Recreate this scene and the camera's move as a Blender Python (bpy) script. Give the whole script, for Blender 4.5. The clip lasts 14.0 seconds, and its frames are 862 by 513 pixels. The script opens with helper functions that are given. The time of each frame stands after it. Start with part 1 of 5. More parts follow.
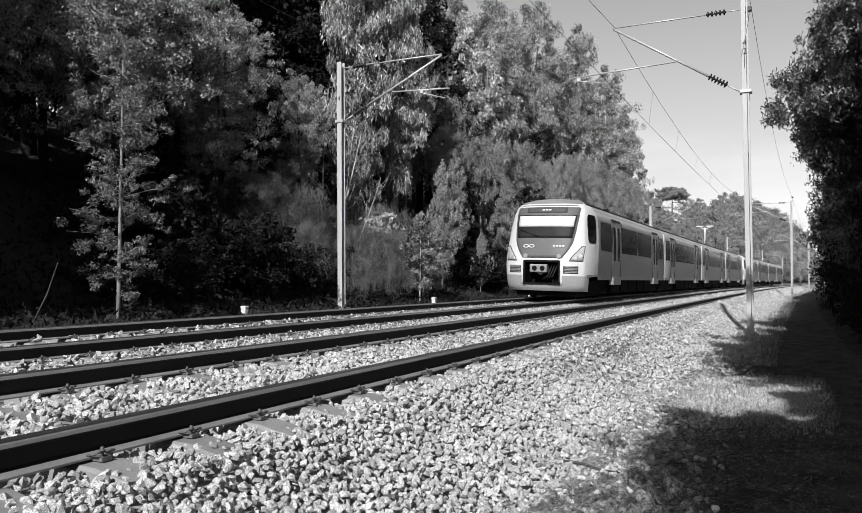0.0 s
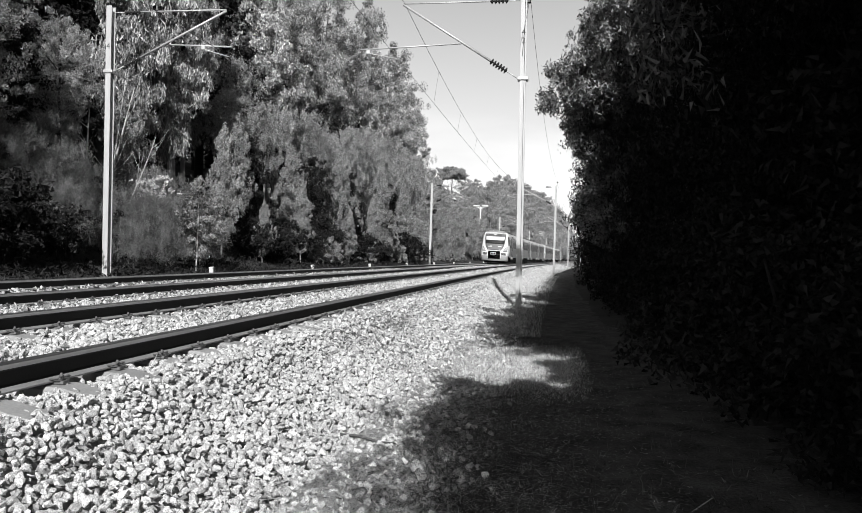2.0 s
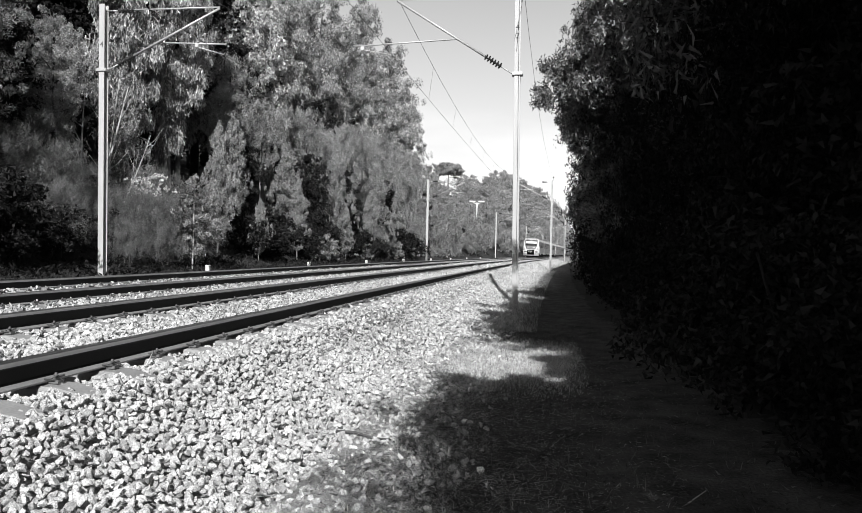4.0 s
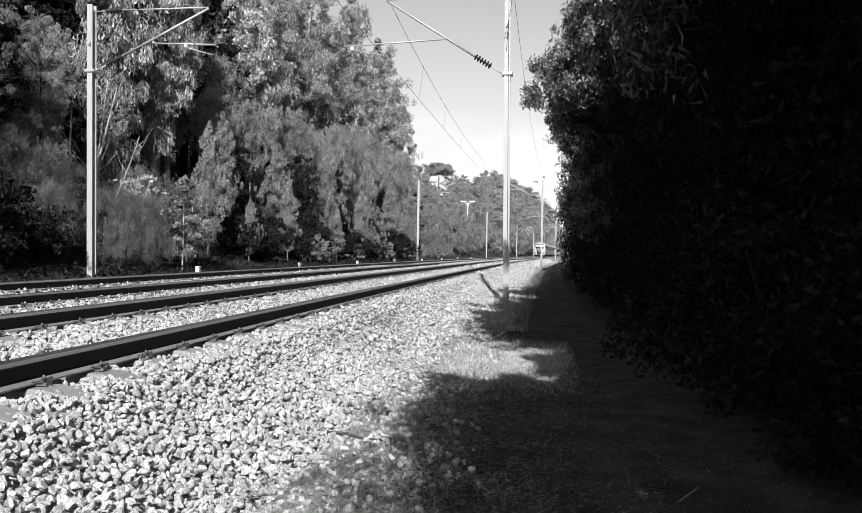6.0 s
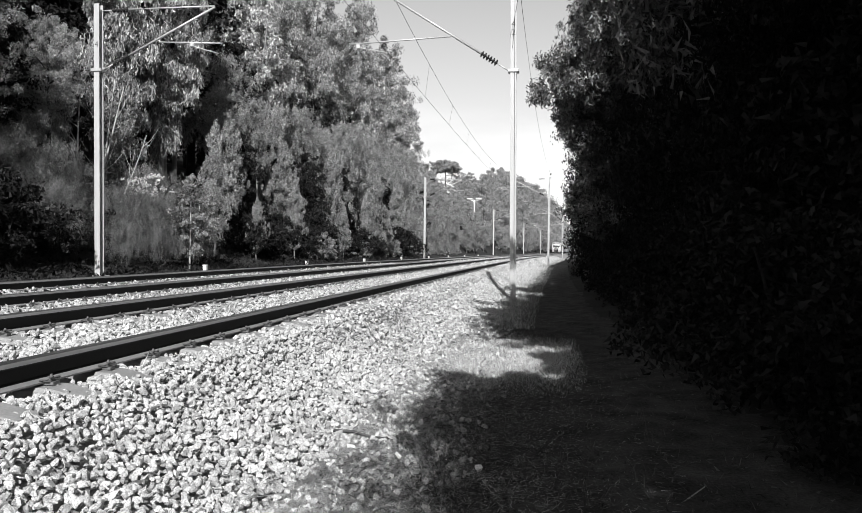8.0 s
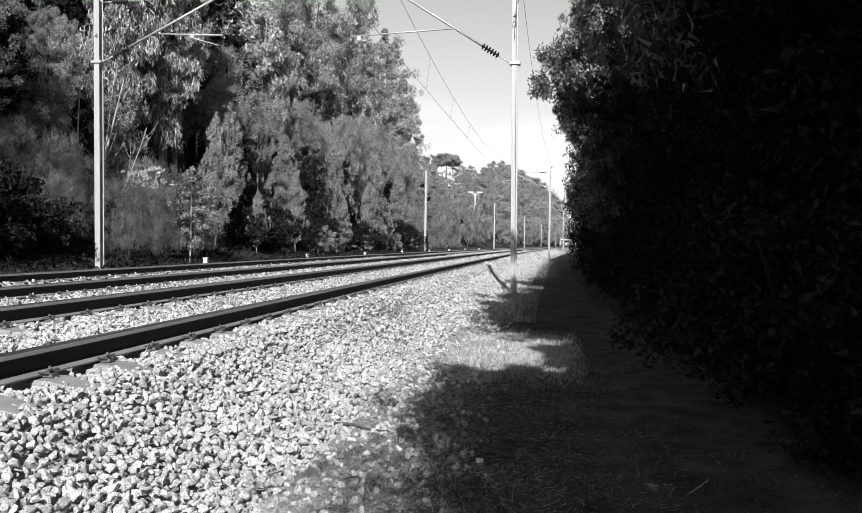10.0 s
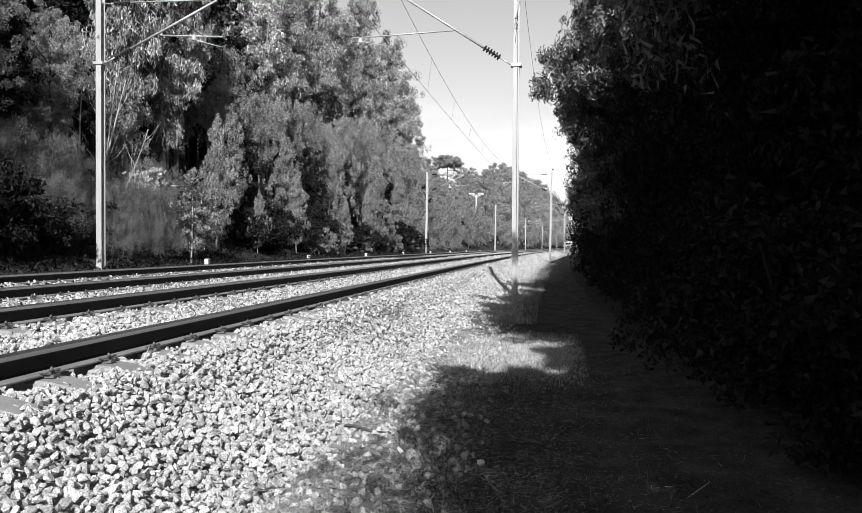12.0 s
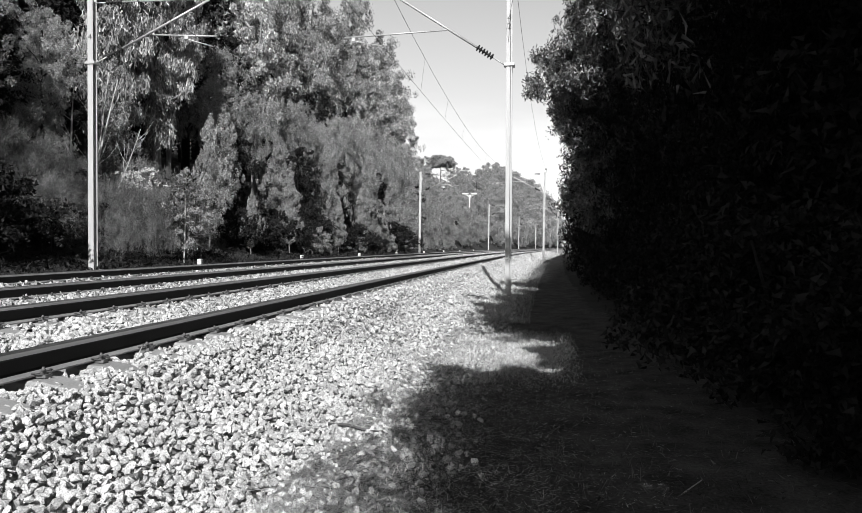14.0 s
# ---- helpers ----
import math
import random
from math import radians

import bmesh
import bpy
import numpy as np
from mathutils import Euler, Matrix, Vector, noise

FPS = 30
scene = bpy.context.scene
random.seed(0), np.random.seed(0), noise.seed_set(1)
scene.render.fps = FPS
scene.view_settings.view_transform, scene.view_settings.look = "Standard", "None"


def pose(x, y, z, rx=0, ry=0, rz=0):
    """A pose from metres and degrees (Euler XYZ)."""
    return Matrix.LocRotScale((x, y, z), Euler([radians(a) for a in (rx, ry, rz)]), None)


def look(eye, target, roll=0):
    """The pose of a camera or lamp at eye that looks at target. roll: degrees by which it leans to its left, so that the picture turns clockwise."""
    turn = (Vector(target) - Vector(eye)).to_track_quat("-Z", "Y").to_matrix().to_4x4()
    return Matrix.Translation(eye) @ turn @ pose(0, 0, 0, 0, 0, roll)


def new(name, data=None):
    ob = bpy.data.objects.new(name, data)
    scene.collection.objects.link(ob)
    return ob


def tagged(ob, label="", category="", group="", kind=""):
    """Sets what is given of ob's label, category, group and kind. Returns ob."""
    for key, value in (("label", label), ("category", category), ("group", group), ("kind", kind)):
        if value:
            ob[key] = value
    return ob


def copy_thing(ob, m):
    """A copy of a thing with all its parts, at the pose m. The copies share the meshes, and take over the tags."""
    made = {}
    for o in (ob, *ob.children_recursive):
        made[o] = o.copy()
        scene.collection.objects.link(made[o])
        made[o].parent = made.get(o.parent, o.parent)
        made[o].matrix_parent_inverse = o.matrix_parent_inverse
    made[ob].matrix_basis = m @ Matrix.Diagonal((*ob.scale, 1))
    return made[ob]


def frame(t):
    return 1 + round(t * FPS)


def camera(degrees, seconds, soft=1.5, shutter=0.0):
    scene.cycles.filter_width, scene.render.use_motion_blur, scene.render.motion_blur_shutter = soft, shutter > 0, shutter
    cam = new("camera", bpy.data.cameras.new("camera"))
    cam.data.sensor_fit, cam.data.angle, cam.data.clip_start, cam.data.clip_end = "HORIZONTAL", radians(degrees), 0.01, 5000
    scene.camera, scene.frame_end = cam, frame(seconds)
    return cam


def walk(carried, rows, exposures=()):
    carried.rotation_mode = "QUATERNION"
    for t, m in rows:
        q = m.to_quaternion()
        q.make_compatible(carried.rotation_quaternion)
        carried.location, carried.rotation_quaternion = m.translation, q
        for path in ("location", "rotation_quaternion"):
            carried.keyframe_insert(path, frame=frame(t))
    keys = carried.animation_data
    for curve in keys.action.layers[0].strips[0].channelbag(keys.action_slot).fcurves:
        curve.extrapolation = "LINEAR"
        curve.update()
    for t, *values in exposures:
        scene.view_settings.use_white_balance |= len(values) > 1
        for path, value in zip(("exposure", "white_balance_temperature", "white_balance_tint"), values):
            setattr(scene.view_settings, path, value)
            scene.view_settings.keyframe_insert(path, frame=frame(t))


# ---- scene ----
# Camera: held by hand beside the track, panning to the right and then still.
# seconds, eye, target, roll
cam = camera(59.7, 14.0, soft=0.6)
PATH = [
    (0, (3.102, -0.224, 0.726), (1.0870, 3.9997, 0.8553), 0.54),
    (0.5, (3.101, -0.094, 0.719), (1.5656, 4.1997, 0.8637), 1.64),
    (1, (3.095, -0.045, 0.704), (2.0309, 3.7901, 0.7999), 1.91),
    (1.5, (3.058, 0.001, 0.701), (2.6560, 1.9600, 0.7190), 1.10),
    (2, (3.052, -0.021, 0.702), (2.7360, 1.9540, 0.6970), 2.10),
    (2.5, (3.062, -0.031, 0.703), (2.7270, 1.9410, 0.6830), 2.00),
    (3, (3.065, -0.025, 0.704), (2.7410, 1.9480, 0.6820), 2.10),
    (3.5, (3.073, -0.025, 0.704), (2.7560, 1.9490, 0.6870), 1.80),
    (6, (3.077, -0.014, 0.700), (2.7930, 1.9650, 0.6860), 1.30),
    (6.5, (3.079, -0.006, 0.698), (2.7910, 1.9730, 0.6780), 1.40),
    (7, (3.079, -0.005, 0.700), (2.7880, 1.9740, 0.6790), 1.40),
    (7.5, (3.081, -0.003, 0.703), (2.7860, 1.9750, 0.6830), 1.20),
    (8, (3.081, -0.003, 0.703), (2.7790, 1.9740, 0.6820), 1.10),
    (10.5, (3.071, 0.037, 0.693), (2.7680, 2.0130, 0.6530), 1.20),
    (11, (3.081, 0.008, 0.699), (2.7780, 1.9840, 0.6620), 1.20),
    (11.5, (3.071, 0.021, 0.696), (2.7650, 1.9970, 0.6610), 1.20),
    (12, (3.070, 0.030, 0.693), (2.7640, 2.0060, 0.6590), 1.30),
    (12.5, (3.067, 0.039, 0.693), (2.7670, 2.0160, 0.6590), 1.30),
    (13, (3.071, 0.025, 0.695), (2.7760, 2.0020, 0.6610), 1.40),
    (13.5, (3.070, 0.022, 0.699), (2.7800, 2.0000, 0.6650), 1.30),
    (14, (3.072, 0.029, 0.687), (2.7830, 2.0080, 0.6530), 1.20),
]
walk(cam, [(t, look(eye, target, roll)) for t, eye, target, roll in PATH],
     ((0, 0.17), (0.5, 0.22), (1.5, 0.35), (3, 0.41), (14, 0.43)))
# ---- light ----
# The clip is black and white: the daylight is neutral grey.
SUN_TO = Vector((-1.45, 11.6, -8.1)).normalized()
world = bpy.data.worlds.new("sky")
scene.world = world
world.use_nodes = True
wn = world.node_tree
wn.nodes.clear()
sky = wn.nodes.new("ShaderNodeTexSky")
sky.sky_type = "NISHITA"
sky.sun_disc = False
sky.sun_elevation = math.asin(-SUN_TO.z)
sky.sun_rotation = math.atan2(-SUN_TO.x, -SUN_TO.y)
sky.dust_density = 2.0
grey = wn.nodes.new("ShaderNodeRGBToBW")
back = wn.nodes.new("ShaderNodeBackground")
back.inputs["Strength"].default_value = 0.04
wout = wn.nodes.new("ShaderNodeOutputWorld")
wn.links.new(sky.outputs[0], grey.inputs[0])
wn.links.new(grey.outputs[0], back.inputs[0])
# summer haze: the sky pales evenly all round towards the horizon
wtc = wn.nodes.new("ShaderNodeTexCoord")
wsep = wn.nodes.new("ShaderNodeSeparateXYZ")
wn.links.new(wtc.outputs["Generated"], wsep.inputs[0])
wsub = wn.nodes.new("ShaderNodeMath")
wsub.operation, wsub.use_clamp = "SUBTRACT", True
wsub.inputs[0].default_value = 1.0
wn.links.new(wsep.outputs[2], wsub.inputs[1])
wpow = wn.nodes.new("ShaderNodeMath")
wpow.operation = "POWER"
wpow.inputs[1].default_value = 2.2
wn.links.new(wsub.outputs[0], wpow.inputs[0])
wcloud = wn.nodes.new("ShaderNodeTexNoise")
wcloud.inputs["Scale"].default_value = 2.6
wcloud.inputs["Detail"].default_value = 5
wmap = wn.nodes.new("ShaderNodeMapping")
wmap.inputs["Rotation"].default_value = (0.4, 0.5, 0.2)
wmap.inputs["Scale"].default_value = (1, 1, 4)
wn.links.new(wtc.outputs["Generated"], wmap.inputs[0])
wn.links.new(wmap.outputs[0], wcloud.inputs["Vector"])
wthin = wn.nodes.new("ShaderNodeMapRange")
wthin.inputs["From Min"].default_value = 0.5
wthin.inputs["From Max"].default_value = 0.8
wthin.inputs["To Min"].default_value = 1.0
wthin.inputs["To Max"].default_value = 1.3
wn.links.new(wcloud.outputs[0], wthin.inputs["Value"])
wmul = wn.nodes.new("ShaderNodeMath")
wmul.operation = "MULTIPLY"
wn.links.new(wpow.outputs[0], wmul.inputs[0])
wn.links.new(wthin.outputs[0], wmul.inputs[1])
haze = wn.nodes.new("ShaderNodeBackground")
haze.inputs["Strength"].default_value = 0.72
wn.links.new(wmul.outputs[0], haze.inputs[0])
wadd = wn.nodes.new("ShaderNodeAddShader")
wn.links.new(back.outputs[0], wadd.inputs[0])
wn.links.new(haze.outputs[0], wadd.inputs[1])
wn.links.new(wadd.outputs[0], wout.inputs[0])
sun = new("sun", bpy.data.lights.new("sun", "SUN"))
sun.data.energy = 4.2
sun.data.angle = radians(0.53)
sun.matrix_world = look((20, -120, 90), Vector((20, -120, 90)) + SUN_TO)


# ---- materials ----
def mat(name, dark, light, scale=8.0, rough=0.8, metal=0.0, bump=0.0, fine=60.0, piece=0.0, spec=0.5, island=0.0, stretch=None, hard=0.18):
    """A grey surface: stains at one scale, grain at a finer one, relief, and a tone that varies piece by piece."""
    m = bpy.data.materials.new(name)
    m.use_nodes = True
    nt = m.node_tree
    b = nt.nodes["Principled BSDF"]
    b.inputs["Roughness"].default_value = rough
    b.inputs["Metallic"].default_value = metal
    b.inputs["Specular IOR Level"].default_value = spec
    tc = nt.nodes.new("ShaderNodeTexCoord")
    src = tc.outputs["Object"]
    if stretch:
        mp = nt.nodes.new("ShaderNodeMapping")
        mp.inputs["Scale"].default_value = stretch
        nt.links.new(src, mp.inputs[0])
        src = mp.outputs[0]
    big = nt.nodes.new("ShaderNodeTexNoise")
    big.inputs["Scale"].default_value = scale
    big.inputs["Detail"].default_value = 4
    small = nt.nodes.new("ShaderNodeTexNoise")
    small.inputs["Scale"].default_value = fine
    small.inputs["Detail"].default_value = 3
    nt.links.new(src, big.inputs["Vector"])
    nt.links.new(src, small.inputs["Vector"])
    mix = nt.nodes.new("ShaderNodeMath")
    mix.operation = "MULTIPLY_ADD"
    mix.inputs[1].default_value = 0.4
    nt.links.new(small.outputs[0], mix.inputs[0])
    half = nt.nodes.new("ShaderNodeMath")
    half.operation = "MULTIPLY"
    half.inputs[1].default_value = 0.6
    nt.links.new(big.outputs[0], half.inputs[0])
    nt.links.new(half.outputs[0], mix.inputs[2])
    rng = nt.nodes.new("ShaderNodeMapRange")
    rng.inputs["From Min"].default_value = 0.5 - hard
    rng.inputs["From Max"].default_value = 0.5 + hard
    rng.inputs["To Min"].default_value = dark
    rng.inputs["To Max"].default_value = light
    nt.links.new(mix.outputs[0], rng.inputs["Value"])
    tone = rng.outputs[0]
    for amount, node, out in ((piece, "ShaderNodeObjectInfo", "Random"), (island, "ShaderNodeNewGeometry", "Random Per Island")):
        if amount:
            info = nt.nodes.new(node)
            r2 = nt.nodes.new("ShaderNodeMapRange")
            r2.inputs["To Min"].default_value = 1 - amount
            r2.inputs["To Max"].default_value = 1 + amount
            nt.links.new(info.outputs[out], r2.inputs["Value"])
            mul = nt.nodes.new("ShaderNodeMath")
            mul.operation = "MULTIPLY"
            nt.links.new(tone, mul.inputs[0])
            nt.links.new(r2.outputs[0], mul.inputs[1])
            tone = mul.outputs[0]
    nt.links.new(tone, b.inputs["Base Color"])
    if bump:
        bp = nt.nodes.new("ShaderNodeBump")
        bp.inputs["Strength"].default_value = min(1.0, bump * 30)
        bp.inputs["Distance"].default_value = bump
        nt.links.new(mix.outputs[0], bp.inputs["Height"])
        nt.links.new(bp.outputs[0], b.inputs["Normal"])
    return m


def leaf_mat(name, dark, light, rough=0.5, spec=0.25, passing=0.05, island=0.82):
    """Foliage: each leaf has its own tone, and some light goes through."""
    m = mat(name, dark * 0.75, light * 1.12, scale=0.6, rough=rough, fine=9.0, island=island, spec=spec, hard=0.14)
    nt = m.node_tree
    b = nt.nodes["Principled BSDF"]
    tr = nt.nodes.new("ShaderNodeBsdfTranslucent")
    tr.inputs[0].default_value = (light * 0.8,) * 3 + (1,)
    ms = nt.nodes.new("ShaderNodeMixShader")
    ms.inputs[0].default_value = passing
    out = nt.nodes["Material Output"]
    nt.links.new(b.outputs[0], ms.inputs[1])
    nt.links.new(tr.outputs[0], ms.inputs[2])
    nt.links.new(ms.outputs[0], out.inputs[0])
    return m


M_SOIL = mat("soil and leaf litter", 0.03, 0.07, scale=0.7, rough=0.95, bump=0.02, fine=22, spec=0.05)
# About half the stones' tone, so the gaps between them read as shade.
M_BED = mat("packed ballast darkened for shade between stones", 0.08, 0.42, scale=12, rough=0.9, bump=0.03, fine=24)
M_STONE = mat("crushed granite", 0.17, 0.82, scale=130, rough=0.9, bump=0.006, fine=420, island=0.28, hard=0.14)
M_STONE_ONE = mat("crushed granite piece", 0.17, 0.82, scale=3.6, rough=0.9, bump=0.012, fine=11, piece=0.28, hard=0.14)
# Rust, darkened further to stand for the shade below the rail head.
M_RAIL = mat("rusty rail steel darkened for shade", 0.007, 0.018, scale=3, rough=0.75, metal=0.0, bump=0.001, fine=70)
M_RAILTOP = mat("worn rail head", 0.22, 0.34, scale=2, rough=0.32, metal=0.9, fine=50, stretch=(1, 0.05, 1))
M_RAILSIDE = mat("dull worn steel", 0.36, 0.5, scale=3, rough=0.6, fine=60, stretch=(1, 0.1, 1))
M_RAILFOOT = mat("dusty rail foot", 0.18, 0.3, scale=4, rough=0.85, bump=0.001, fine=70)
M_SLEEPER = mat("weathered concrete sleeper", 0.2, 0.33, scale=5, rough=0.9, bump=0.003, fine=60, piece=0.15)
M_CLIP = mat("rusty fastening", 0.08, 0.18, scale=20, rough=0.7, bump=0.001, fine=120)
M_MAST = mat("galvanised steel", 0.42, 0.56, scale=2.2, rough=0.6, metal=0.1, bump=0.001, fine=40, stretch=(4, 4, 0.6))
M_TUBE = mat("galvanised tube", 0.5, 0.65, scale=6, rough=0.45, metal=0.3, fine=60)
M_INSUL = mat("brown glazed porcelain", 0.02, 0.04, scale=10, rough=0.25, fine=60)
M_WIRE = mat("weathered copper wire", 0.05, 0.09, scale=10, rough=0.6, metal=0.4, fine=50)
M_CONC = mat("rough concrete", 0.3, 0.5, scale=6, rough=0.95, bump=0.006, fine=45)
M_MARK = mat("whitewashed concrete", 0.6, 0.8, scale=8, rough=0.9, bump=0.003, fine=60)
M_PAINT = mat("black paint", 0.03, 0.05, scale=20, rough=0.7)
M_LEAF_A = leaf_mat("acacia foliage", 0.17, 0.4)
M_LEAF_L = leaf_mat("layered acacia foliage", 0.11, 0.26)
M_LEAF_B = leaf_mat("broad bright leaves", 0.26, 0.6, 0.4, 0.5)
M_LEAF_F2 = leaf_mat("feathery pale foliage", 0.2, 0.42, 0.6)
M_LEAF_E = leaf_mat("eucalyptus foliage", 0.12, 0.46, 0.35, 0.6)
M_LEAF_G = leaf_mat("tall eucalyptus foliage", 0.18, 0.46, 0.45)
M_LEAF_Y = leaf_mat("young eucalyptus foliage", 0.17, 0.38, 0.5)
# Tone far below real foliage: deep shade is put into the leaf colour.
M_LEAF_D = leaf_mat("evergreen foliage darkened for shade", 0.014, 0.034, 0.9, 0.04)
# The same evergreen in a lighter tone, with sunlight put into the colour.
M_LEAF_S = leaf_mat("evergreen foliage lightened for sun", 0.1, 0.26, 0.45, 0.4)
# Air haze is painted in: these leaves are paler than their own tone.
M_LEAF_F = leaf_mat("distant foliage paled for haze", 0.3, 0.46, 0.8, 0.1, 0.35, 0.15)
# Nearly black: the shade under the trees is in these leaves' colour.
M_LEAF_U = leaf_mat("bramble and ivy leaves darkened for shade", 0.012, 0.032, 0.8, 0.1)
M_BARK = mat("pale smooth bark", 0.14, 0.36, scale=3, rough=0.85, bump=0.006, fine=30, stretch=(3, 3, 0.7))
M_BARK_D = mat("dark bark", 0.06, 0.14, scale=4, rough=0.95, bump=0.01, fine=30, stretch=(3, 3, 0.7))
# Nearly black bark: the shade on these trunks is in its colour.
M_BARK_S = mat("bark darkened for shade", 0.01, 0.025, scale=4, rough=0.95, bump=0.01, fine=30)
M_BARK_P = mat("bleached dead wood", 0.4, 0.6, scale=3, rough=0.85, bump=0.004, fine=30)
M_VERGE = mat("dry trodden earth with straw", 0.035, 0.15, scale=3.5, rough=0.95, bump=0.03, fine=45, spec=0.05)
# Blossom white; on the grass it adds sunlight as colour.
M_PALE = mat("white blossom and grass paled for sun", 0.4, 0.76, scale=2, rough=0.9, fine=30, island=0.35, spec=0.1)
M_DRY = mat("dry grass", 0.28, 0.6, scale=2, rough=0.9, fine=30, island=0.4, spec=0.1)
M_BROOM = mat("wiry broom stems", 0.07, 0.25, scale=2, rough=0.8, fine=20, island=0.75)
# Darker than the dry grass, with the path's shade put into the tone.
M_LITTER = mat("leaf litter and grass darkened for shade", 0.03, 0.22, scale=2, rough=0.9, fine=20, island=0.5, spec=0.1)
M_BRUSH = mat("twigs and dry fern", 0.03, 0.12, scale=2, rough=0.85, fine=20, island=0.5)


# ---- small builders ----
def part(name, bm, material, parent, label=""):
    me = bpy.data.meshes.new(name)
    bm.to_mesh(me)
    bm.free()
    return part_mesh(name, me, material, parent, label)


def part_mesh(name, me, material, parent, label="", at=None):
    if material and not me.materials:
        me.materials.append(material)
    ob = new(name, me)
    if parent:
        ob.parent = parent
    if at is not None:
        ob.matrix_basis = at
    if label:
        ob["label"] = label
    return ob


def thing(name, label, category, at=None, group="", kind=""):
    ob = new(name)
    ob.empty_display_size = 0.2
    if at is not None:
        ob.matrix_basis = at
    return tagged(ob, label, category, group, kind)


def mesh_of(name, verts, faces, material, smooth=False):
    """A mesh from arrays of corners and of faces with equally many corners."""
    verts, faces = np.asarray(verts, np.float32), np.asarray(faces, np.int32)
    me = bpy.data.meshes.new(name)
    n, k = faces.shape
    me.vertices.add(len(verts))
    me.vertices.foreach_set("co", verts.ravel())
    me.loops.add(n * k)
    me.loops.foreach_set("vertex_index", faces.ravel())
    me.polygons.add(n)
    me.polygons.foreach_set("loop_start", np.arange(0, n * k, k, dtype=np.int32))
    me.polygons.foreach_set("use_smooth", np.full(n, smooth))
    me.update(calc_edges=True)
    if material:
        me.materials.append(material)
    return me


def box(bm, x0, x1, y0, y1, z0, z1, bevel=0.0, m=None):
    r = bmesh.ops.create_cube(bm, size=1, matrix=Matrix.Translation(((x0 + x1) / 2, (y0 + y1) / 2, (z0 + z1) / 2)) @ Matrix.Diagonal((x1 - x0, y1 - y0, z1 - z0, 1)))
    vs = r["verts"]
    if bevel:
        es = list({e for v in vs for e in v.link_edges})
        out = bmesh.ops.bevel(bm, geom=es, offset=bevel, segments=2, affect="EDGES", profile=0.5)
        vs = list({v for f in out["faces"] for v in f.verts} | {v for v in vs if v.is_valid})
    if m:
        bmesh.ops.transform(bm, matrix=m, verts=vs)
    return bm


def tube(bm, pts, radii, sides=8, caps=True):
    """A round bar along a line of points."""
    pts = [Vector(q) for q in pts]
    if not isinstance(radii, (list, tuple)):
        radii = [radii] * len(pts)
    rings = []
    for i, q in enumerate(pts):
        way = (pts[min(i + 1, len(pts) - 1)] - pts[max(i - 1, 0)]).normalized()
        a = way.orthogonal().normalized() if not rings else (ref - way * ref.dot(way)).normalized()
        ref = a
        b = way.cross(a)
        rings.append([bm.verts.new(q + float(radii[i]) * (a * math.cos(w) + b * math.sin(w))) for w in (2 * math.pi * j / sides for j in range(sides))])
    for r0, r1 in zip(rings, rings[1:]):
        for j in range(sides):
            f = bm.faces.new((r0[j], r0[(j + 1) % sides], r1[(j + 1) % sides], r1[j]))
            f.smooth = True
    if caps:
        bm.faces.new(rings[0][::-1])
        bm.faces.new(rings[-1])
    return bm


# ---- the line of the track: a wide bend that runs out into a straight ----
def bend(y):
    return np.where(y < 0, 0.0, np.where(y < 110, y * y / 3840.4, 3.151 + 0.05729 * (y - 110)))


def turn(y):
    return math.degrees(math.atan(0 if y < 0 else min(y, 110) / 1920.2))


def on_line(u, y, z=0.0, rx=0, ry=0, extra=0):
    """The pose of a thing beside the line: u metres to the right of the first rail."""
    return pose(float(bend(y)) + u, y, z, rx, ry, -turn(y) + extra)


GAUGE, GAP, CANT = 1.74, 2.19, 0.036
RAILS = (("near", 0.0, 0.0), ("near", -GAUGE, CANT), ("far", -GAUGE - GAP, -0.006), ("far", -2 * GAUGE - GAP, CANT - 0.006))
TRACKS = (-GAUGE / 2, -1.5 * GAUGE - GAP)
PROFILE_U = np.array([-400, -120, -60, -30, -18, -14, -11.2, -9.6, -8.2, -7.3, -6.4, -4.8, -2.8, -0.8, 0.5, 0.8, 1.4, 1.9, 2.4, 3.2, 6, 12, 40, 400])
PROFILE_Z = np.array([60, 28, 16, 8, 4.0, 1.9, 0.05, -0.25, -0.45, -0.42, -0.22, -0.21, -0.25, -0.21, -0.23, -0.4, -0.58, -0.66, -0.68, -0.69, -0.5, 0.6, 4, 10])


def lie(u, y):
    """The height of the ground."""
    z = np.interp(u, PROFILE_U, PROFILE_Z)
    far = np.clip((y - 90) / 250, 0, 1)
    z = z + far * np.clip((-u - 14) * 0.6, 0, 11)
    return z
